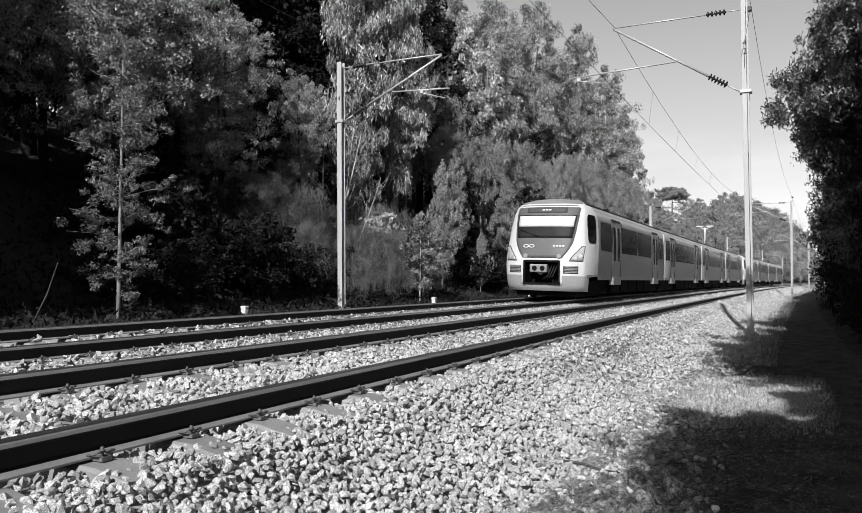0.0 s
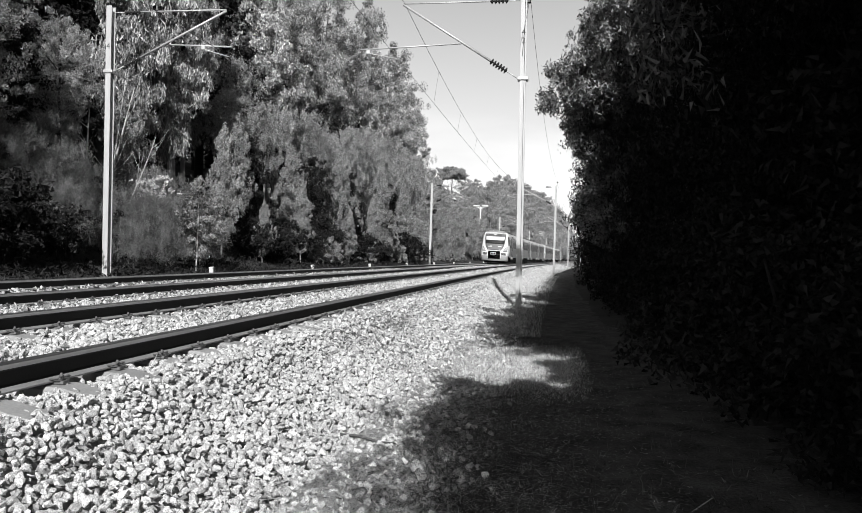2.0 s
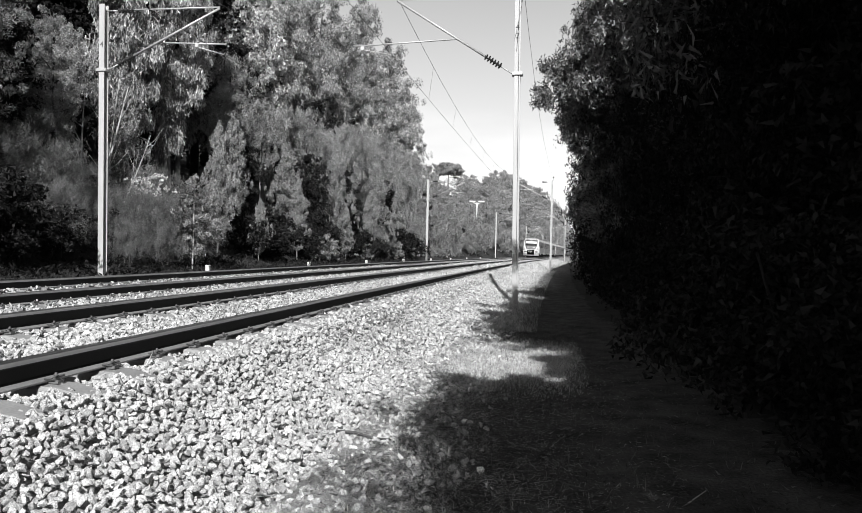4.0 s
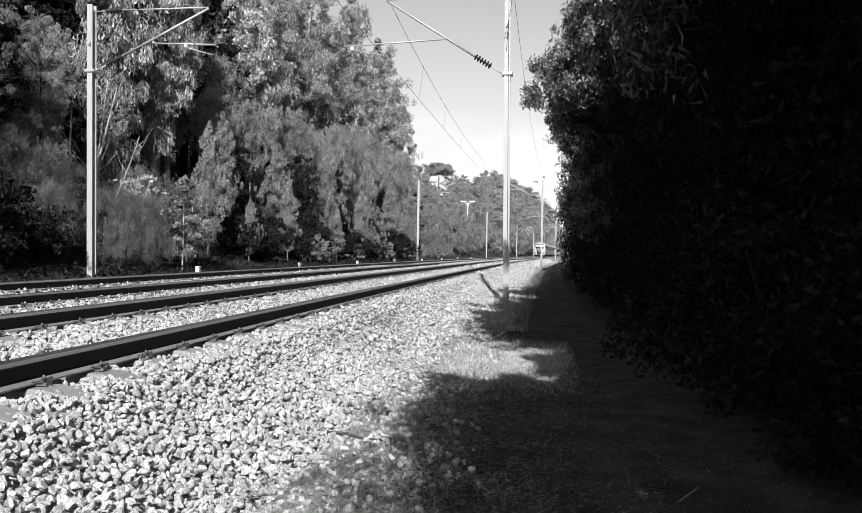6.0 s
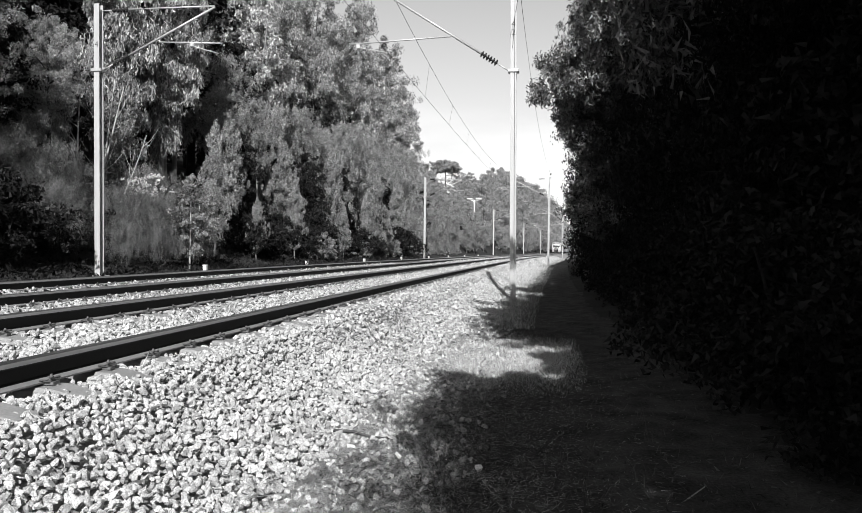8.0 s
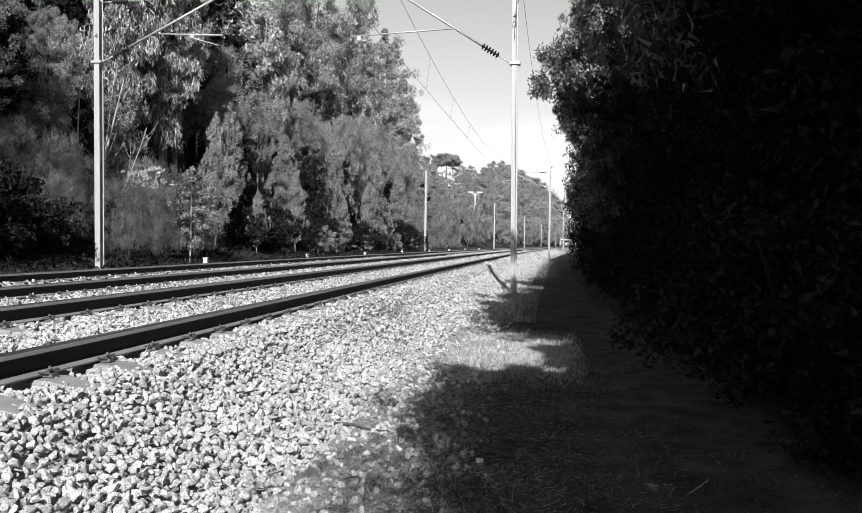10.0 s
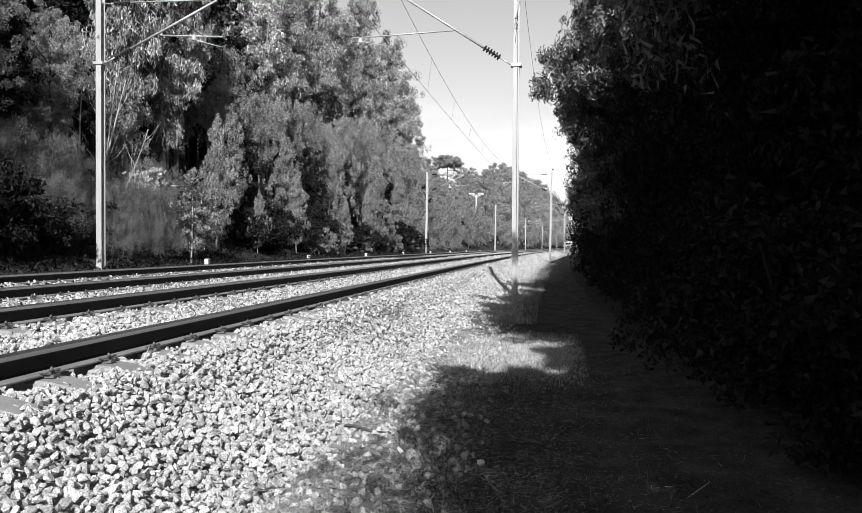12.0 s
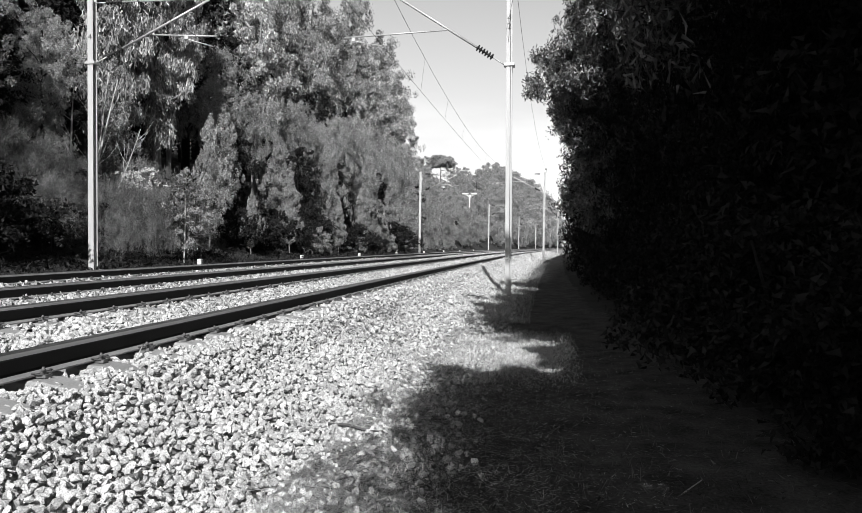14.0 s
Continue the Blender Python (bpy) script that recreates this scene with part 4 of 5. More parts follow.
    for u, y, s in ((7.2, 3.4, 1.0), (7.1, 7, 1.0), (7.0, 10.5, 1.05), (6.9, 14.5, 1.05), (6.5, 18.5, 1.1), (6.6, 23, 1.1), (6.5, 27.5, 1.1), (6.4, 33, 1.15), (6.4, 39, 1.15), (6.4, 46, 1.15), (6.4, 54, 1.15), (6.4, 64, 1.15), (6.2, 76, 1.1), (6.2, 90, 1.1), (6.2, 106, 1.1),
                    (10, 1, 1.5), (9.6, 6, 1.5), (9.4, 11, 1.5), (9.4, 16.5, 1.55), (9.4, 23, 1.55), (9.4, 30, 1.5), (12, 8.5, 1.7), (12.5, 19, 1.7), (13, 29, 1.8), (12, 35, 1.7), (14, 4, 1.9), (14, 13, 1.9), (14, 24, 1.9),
                    # Behind the camera: unseen trees added to shade the path.
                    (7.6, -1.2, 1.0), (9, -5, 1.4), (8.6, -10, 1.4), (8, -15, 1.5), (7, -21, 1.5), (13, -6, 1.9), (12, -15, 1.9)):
        # Tops are stretched beyond the view so shadows reach path and masts.
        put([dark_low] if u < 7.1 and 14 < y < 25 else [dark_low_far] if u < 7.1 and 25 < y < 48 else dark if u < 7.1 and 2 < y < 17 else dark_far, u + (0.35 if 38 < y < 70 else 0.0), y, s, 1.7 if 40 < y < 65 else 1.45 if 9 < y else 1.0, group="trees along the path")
    # Unseen crowns, placed so that their shadows shape the light on the path.
    flat_over = tree_kind("hedge_tree", "evergreen tree with unseen boughs added to shade the path", 136, M_LEAF_D, M_BARK_S, 8.2, 6.0, 1.9, dome, 64, 6, 60, 0.34, 0.17, 0.08, 0.1, 0.05, r0=0.12, inner=0.1, shift=-1.7)
    airy = tree_kind("hedge_tree", "thin evergreen tree added out of view to dapple the path", 137, M_LEAF_D, M_BARK_S, 8.2, 5.2, 1.9, dome, 60, 5, 18, 0.4, 0.13, 0.06, 0.1, 0.05, r0=0.1, inner=0.1, shift=-1.7, limbs=8)
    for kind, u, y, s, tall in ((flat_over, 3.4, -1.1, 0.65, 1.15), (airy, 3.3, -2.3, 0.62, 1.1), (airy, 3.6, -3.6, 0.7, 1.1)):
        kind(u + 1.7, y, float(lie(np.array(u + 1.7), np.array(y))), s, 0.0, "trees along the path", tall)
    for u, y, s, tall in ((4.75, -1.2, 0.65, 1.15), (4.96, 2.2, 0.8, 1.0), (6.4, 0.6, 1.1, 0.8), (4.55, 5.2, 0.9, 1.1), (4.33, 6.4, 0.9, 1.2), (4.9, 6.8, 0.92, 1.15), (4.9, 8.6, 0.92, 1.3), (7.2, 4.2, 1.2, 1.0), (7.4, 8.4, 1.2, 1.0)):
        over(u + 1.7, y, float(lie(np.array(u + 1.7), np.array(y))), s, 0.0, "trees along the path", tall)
    # Tall trees added behind the hedge to keep skylight off the path.
    for u, y, s in ((16, -4, 1.5), (15.5, 6, 1.6), (15.5, 14, 1.6), (15.5, 24, 1.6), (15, 36, 1.5), (15, 50, 1.4), (22, 0, 1.9), (22, 18, 1.9), (22, 34, 1.9), (19, -14, 1.7), (23, -24, 1.9)):
        put(gloom, u, y, s, group="trees along the path")
    # Boughs use the lightened leaves, so part of their sunlight is colour.
    def bough(seed, top, low, r, reach, u, y, n=40):
        kind = tree_kind("hedge_tree", "evergreen tree reaching towards the track, leaves lightened for sun", seed, M_LEAF_S, M_BARK_S, top, low, r, egg, n, 6, 60, 0.2, 0.13, 0.034, 0.35, 0.1, r0=0.05, fringe=(n, 5, 40, 0.17, 0.14, 0.032, 0.45, 0.05, False, 0.5), inner=0.1, shift=-reach, limbs=0, own_branches=6)
        kind(u + reach, y, float(lie(np.array(u + reach), np.array(y))), 1.0, 0.0, "trees along the path")
    bough(140, 7.0, 4.7, 0.9, 2.2, 4.15, 17.3)
    bough(142, 5.9, 4.55, 0.95, 2.6, 3.62, 17.8, 30)
    bough(143, 5.0, 3.7, 0.7, 2.4, 3.85, 18.6, 26)
    bough(144, 9.4, 6.4, 1.1, 2.0, 4.9, 17.0, 46)
    bough(145, 4.0, 1.6, 0.7, 2.2, 4.3, 19.5, 34)
    bough(146, 8.0, 5.4, 1.0, 2.0, 4.7, 16.0, 40)
    foot = [tree_kind("hedge_shrub", "low shrub at the hedge foot, leaves darkened for shade", 161 + i, M_LEAF_D, M_BARK_S, 1.7, 0.05, 1.15, dome, 40, 5, 60, 0.24, 0.09, 0.045, 0.2, 0.3, r0=0.02, stems=3, limbs=0, category="shrub") for i in range(2)]
    for u, y, s in ((5.2, 4.6, 0.8), (5.15, 6.0, 0.85), (5.2, 7.4, 0.9), (5.3, 8.9, 0.9), (5.4, 10.6, 0.95), (5.45, 12.4, 0.95), (5.45, 14.3, 0.95), (5.45, 16.4, 0.9), (5.4, 18.6, 0.9), (5.3, 21, 0.9), (5.2, 23.6, 0.9), (6.6, 6.2, 1.2), (6.4, 9.4, 1.2), (6.2, 13.0, 1.2)):
        put(foot, u, y, s, group="shrubs along the path")
    large = tree_kind("hedge_tree", "evergreen tree with long hanging leaves in the shade", 148, M_LEAF_L, M_BARK_S, 4.75, 3.5, 0.9, dome, 18, 4, 9, 0.24, 0.22, 0.05, 0.5, 0.1, r0=0.04, inner=0.2, shift=-2.0, limbs=0, own_branches=6)
    large(6.5, 10.6, float(lie(np.array(6.5), np.array(10.6))), 1.0, 0.0, "trees along the path")
    # far hillside, with its haze put into the leaf colour
    far = [tree_kind("hillside_tree", "tree on the far wooded slope, leaves paled for haze", 151 + i, M_LEAF_F, M_BARK_D, 11.0, 0.6, 4.0, egg, 30, 5, 42, 0.75, 0.36, 0.22, 0.2, 0.3, r0=0.2, limbs=0) for i in range(3)]
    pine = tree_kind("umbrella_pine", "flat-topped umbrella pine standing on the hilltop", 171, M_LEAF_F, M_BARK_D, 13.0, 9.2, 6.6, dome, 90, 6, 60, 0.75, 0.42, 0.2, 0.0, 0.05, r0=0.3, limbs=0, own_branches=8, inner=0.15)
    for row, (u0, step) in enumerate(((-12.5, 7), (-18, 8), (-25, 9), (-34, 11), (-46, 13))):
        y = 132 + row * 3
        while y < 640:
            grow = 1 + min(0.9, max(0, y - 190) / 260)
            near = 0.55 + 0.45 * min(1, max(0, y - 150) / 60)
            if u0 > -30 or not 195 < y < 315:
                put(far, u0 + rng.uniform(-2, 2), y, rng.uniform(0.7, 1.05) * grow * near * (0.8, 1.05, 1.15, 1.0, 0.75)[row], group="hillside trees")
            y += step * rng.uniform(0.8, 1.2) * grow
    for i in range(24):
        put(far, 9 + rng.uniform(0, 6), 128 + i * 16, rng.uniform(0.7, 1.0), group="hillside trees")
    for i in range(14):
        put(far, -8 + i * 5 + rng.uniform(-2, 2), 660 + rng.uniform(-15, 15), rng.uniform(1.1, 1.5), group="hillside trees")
    put([pine], -49.7, 290, 1.0, 1.0, dz=-0.6, group="hillside trees")


def build_dead_trees():
    """Bare pale stems that lean out of the thicket behind the mast."""
    def bare(name, label, foot, tip, r, seed):
        rr = np.random.default_rng(seed)
        foot, tip = Vector(foot), Vector(tip)
        z0 = float(lie(np.array(foot.x - float(bend(foot.y))), np.array(foot.y)))
        foot = Vector((foot.x - (tip.x - foot.x) * 0.1, foot.y, min(z0, foot.z) - 0.2))
        ob = thing(name, label, "tree", group="bare trees")
        bm = bmesh.new()
        mid = foot.lerp(tip, 0.55) + Vector((rr.uniform(-0.15, 0.15), 0, 0))
        line = [foot.lerp(mid, f).lerp(mid.lerp(tip, f), f) for f in np.linspace(0, 1, 8)]
        part("trunk", tube(bm, line, [r * (1.1 - 0.85 * f) for f in np.linspace(0, 1, 8)], 7), M_BARK_P, ob)
        for k in range(7):
            bm = bmesh.new()
            a = line[2 + k % 5]
            w = Vector((rr.uniform(-0.9, 0.9), rr.uniform(-0.5, 0.3), rr.uniform(0.3, 1.1)))
            part("branch", tube(bm, [a, a + w * 0.5, a + w + Vector((0, 0, 0.2))], [r * 0.35, r * 0.22, 0.004], 5), M_BARK_P, ob)
    bare("bare_tree", "bare pale trunk leaning out of the thicket", (-14.3, 27, 3.3), (-13.2, 27, 6.75), 0.055, 1)
    bare("bare_tree", "bare pale trunk leaning out of the thicket", (-14.2, 27.2, 3.3), (-13.7, 27.2, 7.1), 0.042, 2)
    bare("bare_tree", "thin upright grey trunk among dark foliage", (-15.1, 27, 3.5), (-15.0, 27, 7.1), 0.048, 3)
    bare("bare_tree", "short bare branch reaching over pale shrubs", (-13.3, 26.6, 2.8), (-12.0, 26.6, 4.8), 0.03, 4)


def build_twin_lamp():
    """A white lamp post with two arms whose head stands out above the trees."""
    y = 118.0
    x, top = -8.2, 8.62
    g = float(lie(np.array(x - float(bend(y))), np.array(y)))
    ob = thing("lamp_post", "white twin-armed lamp post standing out above the trees", "lamp post", pose(x, y, 0, 0, 0, 5))
    bm = bmesh.new()
    tube(bm, [(0, 0, g - 0.4), (0, 0, top - 1.1), (0, 0, top - 0.15)], [0.12, 0.1, 0.16], 10)
    part("pole", bm, M_MARK, ob)
    for s in (-1, 1):
        bm = bmesh.new()
        tube(bm, [(0, 0, top - 0.45), (s * 0.6, 0, top - 0.12), (s * 1.0, 0, top - 0.05)], [0.1, 0.08, 0.07], 8)
        arm = part("arm", bm, M_MARK, ob)
        bm = bmesh.new()
        box(bm, min(s * 0.2, s * 1.2), max(s * 0.2, s * 1.2), -0.2, 0.2, top - 0.06, top + 0.14, 0.05)
        part("lamp_head", bm, M_MARK, arm, "long flat white lamp head")


# ---- dry grass and litter along the path ----
def build_litter():
    rng = np.random.default_rng(21)

    def blades(n, u, y, length, width, rise, flat_blade=False):
        z = lie(u, y) + 0.022 + 0.02 * rng.random(n)
        az = rng.uniform(0, 2 * math.pi, n)
        el = rng.uniform(*rise, n)
        L = length * rng.uniform(0.5, 1.4, n)
        way = np.stack([np.cos(az) * np.cos(el), np.sin(az) * np.cos(el), np.sin(el)], -1)
        side = np.stack([-np.sin(az), np.cos(az), rng.uniform(-0.3, 0.3, n)], -1)
        P = np.stack([u + bend(y), y, z], -1)
        w = (width * rng.uniform(0.6, 1.4, n))[:, None]
        if flat_blade:
            V = np.stack([P - side * w * 1.2, P + side * w * 1.2, P + way * L[:, None]], 1).reshape(-1, 3)
            return V, np.arange(n * 3).reshape(n, 3)
        mid = P + way * L[:, None] * 0.55
        tip = P + way * L[:, None] - np.array((0, 0, 1)) * (L * 0.25 * (el > 0.5))[:, None]
        V = np.stack([P - side * w, P + side * w, mid + side * w * 0.7, mid - side * w * 0.7, tip], 1).reshape(-1, 3)
        k = np.arange(n)[:, None] * 5
        F = np.concatenate([k + np.array((0, 1, 2)), k + np.array((0, 2, 3)), k + np.array((3, 2, 4))])
        return V, F

    def strew(name, label, n, u0, u1, y0, y1, length, width, rise, material, edge=False, patch=False):
        y = y0 + (y1 - y0) * (rng.beta(3, 3, n) if patch else rng.random(n) ** (1.8 if y0 > 0 else 1.0))
        u = u0 + (u1 - u0) * (rng.beta(2, 2, n) if edge else rng.beta(1.0, 3.6, n))
        V, F = blades(n, u, y, length, width, rise, rise[0] < 0)
        ob = part_mesh(name, mesh_of(name, V, F, material), None, None)
        tagged(ob, label, "grass", kind="stuff")

    strew("straw_litter", "flattened dry straw over dark earth along the path", 80000, 1.74, 2.95, 2.2, 14, 0.06, 0.002, (-0.1, 0.25), M_DRY)
    strew("straw_litter", "flattened dry straw over dark earth along the path", 14000, 1.8, 3.6, -7, 2.3, 0.06, 0.0018, (-0.1, 0.25), M_DRY)
    strew("straw_litter", "short straw trodden into the shaded path", 36000, 1.8, 4.3, 2.2, 10, 0.05, 0.002, (-0.1, 0.3), M_DRY)
    # Paler blades only where the sun patch falls, brightening it by colour.
    strew("sun_patch_grass", "short grass beside the path, paled to strengthen its sunlit patch", 30000, 1.8, 3.55, 6.8, 12.2, 0.05, 0.0022, (0.1, 1.2), M_PALE, True, True)
    strew("leaf_litter", "fallen narrow leaves scattered over the path", 20000, 1.8, 6.0, 2.2, 16, 0.05, 0.006, (-0.1, 0.3), M_LITTER)
    strew("dry_grass", "thin dry grass growing along the edge of the ballast", 9000, 1.5, 2.7, 2.4, 24, 0.06, 0.0018, (0.3, 1.2), M_DRY, True)
    strew("shade_toned_grass", "sparse grass beside the path, darkened for shade", 8000, 2.3, 6.0, 2.2, 14, 0.08, 0.0022, (0.2, 1.2), M_LITTER)
    strew("edge_grass", "tufts of dry grass along the foot of the ballast", 9000, 1.75, 2.9, 13, 60, 0.1, 0.003, (0.5, 1.5), M_DRY, True)
    # long straw stems and a withered weed on the ballast
    n = 260
    V, F = blades(n, rng.normal(1.75, 0.28, n), rng.uniform(3.2, 8.5, n), 0.26, 0.0022, (0.0, 0.35))
    V[:, 2] += 0.035
    tagged(part_mesh("straw_stems", mesh_of("straw_stems", V, F, M_DRY), None, None), "long dry straw stems lying over the stones", "straw", kind="stuff")
    n = 300
    V, F = blades(n, rng.normal(0.78, 0.13, n), rng.normal(10.8, 0.4, n), 0.08, 0.0025, (0.2, 1.3))
    V[:, 2] += 0.03
    tagged(part_mesh("withered_weed", mesh_of("withered_weed", V, F, M_BRUSH), None, None), "withered brown weed growing between the stones", "weed", kind="stuff")
    # tufts round the foot of the mast
    n = 220
    y, u = rng.normal(20.1, 0.35, n), rng.normal(2.15, 0.2, n)
    V, F = blades(n, u, y, 0.2, 0.003, (0.7, 1.5))
    tagged(part_mesh("grass_tuft", mesh_of("grass_tuft", V, F, M_DRY), None, None), "tuft of dry grass round the foot of the mast", "grass", kind="stuff")
    # low growth over the bank, its leaves darkened to stand for shade
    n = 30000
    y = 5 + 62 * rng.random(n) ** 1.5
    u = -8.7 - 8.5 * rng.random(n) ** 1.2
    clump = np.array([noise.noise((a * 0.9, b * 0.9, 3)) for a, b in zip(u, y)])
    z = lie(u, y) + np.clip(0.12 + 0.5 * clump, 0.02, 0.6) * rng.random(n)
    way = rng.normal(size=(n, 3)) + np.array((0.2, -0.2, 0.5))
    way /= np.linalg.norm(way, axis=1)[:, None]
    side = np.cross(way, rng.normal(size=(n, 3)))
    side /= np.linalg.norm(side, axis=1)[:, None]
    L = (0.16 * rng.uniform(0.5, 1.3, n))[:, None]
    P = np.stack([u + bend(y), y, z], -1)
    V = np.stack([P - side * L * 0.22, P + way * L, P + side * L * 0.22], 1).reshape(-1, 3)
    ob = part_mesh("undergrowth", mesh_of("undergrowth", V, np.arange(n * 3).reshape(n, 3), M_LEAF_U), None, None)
    tagged(ob, "low ivy and brambles on the bank, darkened for shade", "undergrowth", kind="stuff")
    # stalks and sticks that stand out
    def stick(name, label, pts, r):
        bm = bmesh.new()
        tube(bm, pts, r, 5)
        # The thinnest stalks take the darker brush tone, standing in for shade.
        tagged(part(name, bm, M_BRUSH if r[0] > 0.006 or r[0] < 0.003 else M_DRY, None), label, "stick", group="sticks")
    stick("twig", "crooked brown twig lying over the edge of the ballast", [(1.66, 5.0, -0.56), (1.78, 5.06, -0.575), (1.92, 5.04, -0.6), (2.04, 5.1, -0.62)], [0.012, 0.011, 0.009, 0.005])
    stick("twig", "thin stick resting against the rail foot", [(0.1, 5.35, -0.12), (0.2, 5.1, -0.17)], [0.004, 0.006])
    stick("stalk", "pale upright weed stalk in the sunlit grass", [(2.3, 8.22, -0.72), (2.32, 8.21, -0.58), (2.335, 8.2, -0.5)], [0.006, 0.008, 0.012])
    stick("twig", "thin leaning dead stem at the foot of the dark bank", [(-9.7, 9.2, -0.4), (-9.45, 9.4, 0.35), (-9.3, 9.5, 0.95)], [0.018, 0.014, 0.006])
    stick("twig", "long thin twig lying across the shaded path", [(3.22, 7.04, -0.66), (3.36, 6.89, -0.66), (3.5, 6.69, -0.66), (3.6, 6.46, -0.66)], [0.009, 0.008, 0.007, 0.004])
    stick("twig", "short pale broken twig in the shaded grass", [(3.84, 4.24, -0.66), (3.91, 4.28, -0.62), (3.96, 4.24, -0.56)], [0.004, 0.004, 0.003])
    stick("twig", "crooked twig at the edge of the sunlit grass", [(3.09, 8.03, -0.66), (3.19, 7.52, -0.64), (3.25, 7.49, -0.66)], [0.009, 0.008, 0.006])
    for i in range(9):
        u, y = rng.uniform(2.9, 4.6), rng.uniform(2.8, 6.5)
        a = rng.uniform(0, 6.28)
        h = rng.uniform(0.05, 0.4)
        z = float(lie(np.array(u), np.array(y)))
        stick("stalk", "thin dry stalk darkened for the shade of the trees", [(u, y, z - 0.03), (u + 0.1 * math.cos(a), y + 0.1 * math.sin(a), z + h * 0.6), (u + 0.22 * math.cos(a), y + 0.22 * math.sin(a), z + h)], [0.0028, 0.002, 0.001])
# ---- the train ----
M_WHITE = mat("white train paint", 0.66, 0.76, scale=1.2, rough=0.32, fine=8)
M_SILVER = mat("silver grey train paint", 0.3, 0.38, scale=0.8, rough=0.4, metal=0.2, fine=8, stretch=(1, 0.3, 1))
M_BAND = mat("light grey train paint", 0.48, 0.58, scale=0.8, rough=0.4, fine=8, stretch=(1, 0.3, 1))
M_MASK = mat("dark grey front panel", 0.12, 0.16, scale=1.5, rough=0.5, fine=10, spec=0.3)
M_SCREEN = mat("dusty windscreen glass", 0.02, 0.035, scale=1, rough=0.5, fine=5, spec=0.12)
M_GLASS_D = mat("tinted window glass", 0.001, 0.003, scale=1, rough=0.12, fine=5, spec=0.05)
M_DISPLAY = mat("matt display glass", 0.08, 0.11, scale=2, rough=0.5, fine=12, spec=0.2)
M_BLIND = mat("pale sun blind behind glass", 0.72, 0.8, scale=2, rough=0.5, fine=12)
M_UNDER = mat("sooty underframe", 0.006, 0.016, scale=4, rough=0.9, bump=0.003, fine=30, spec=0.08)
M_ROOF = mat("dusty grey roof", 0.22, 0.32, scale=1.5, rough=0.7, fine=12)
M_RUBBER = mat("black rubber", 0.01, 0.02, scale=6, rough=0.7)
M_LAMP = mat("lamp glass and reflector", 0.6, 0.85, scale=9, rough=0.12, metal=0.5, fine=30)
M_BUMPER = mat("pale grey bumper paint", 0.32, 0.4, scale=1.5, rough=0.45, fine=10)
M_LENS = mat("clear lamp cover", 0.35, 0.55, scale=5, rough=0.1, fine=20)
M_STEEL = mat("bare steel", 0.3, 0.45, scale=6, rough=0.45, metal=0.6, fine=40)

SIDE_Z = np.array([0.8, 0.9, 1.3, 2.0, 2.7, 3.0, 3.2, 3.34, 3.45, 3.53, 3.57])
SIDE_X = np.array([1.44, 1.455, 1.47, 1.47, 1.44, 1.40, 1.31, 1.16, 0.9, 0.5, 0.0])
NOSE_Z = np.array([0.29, 0.4, 0.62, 0.85, 1.2, 1.5, 2.0, 2.6, 3.0, 3.25, 3.42, 3.53, 3.57])
NOSE_W = np.array([1.30, 1.39, 1.43, 1.45, 1.47, 1.46, 1.43, 1.38, 1.33, 1.26, 1.12, 0.86, 0.6])
NOSE_Y = np.array([0.16, 0.07, 0.02, 0.0, 0.0, 0.03, 0.14, 0.30, 0.44, 0.58, 0.78, 1.05, 1.3])
CAB = 2.0


def nose(s, z, out=0.0):
    """A point of the cab's front: s from -1 to 1 across, z the height."""
    w, y0 = float(np.interp(z, NOSE_Z, NOSE_W)), float(np.interp(z, NOSE_Z, NOSE_Y))
    a = abs(s) ** 3.2
    return Vector((w * s * (1 - 0.02 * a) * (1 + out / w), y0 + 0.42 * a - out, z))


def nose_patch(name, material, parent, left, right, z0, z1, out, label="", n=8, k=7, thick=0.02):
    """A panel that follows the cab's front between two edges, given as widths at each height."""
    bm = bmesh.new()
    grid = []
    for j in range(k + 1):
        z = z0 + (z1 - z0) * j / k
        w = float(np.interp(z, NOSE_Z, NOSE_W))
        a, b = left(z) / w, right(z) / w
        grid.append([bm.verts.new(nose(a + (b - a) * i / n, z, out)) for i in range(n + 1)])
    for r0, r1 in zip(grid, grid[1:]):
        for i in range(n):
            bm.faces.new((r0[i], r0[i + 1], r1[i + 1], r1[i])).smooth = True
    ext = bmesh.ops.extrude_face_region(bm, geom=list(bm.faces))
    bmesh.ops.translate(bm, vec=(0, thick, 0), verts=[g for g in ext["geom"] if isinstance(g, bmesh.types.BMVert)])
    bmesh.ops.recalc_face_normals(bm, faces=bm.faces)
    return part(name, bm, material, parent, label)


def side_x(z):
    return float(np.interp(z, SIDE_Z, SIDE_X))


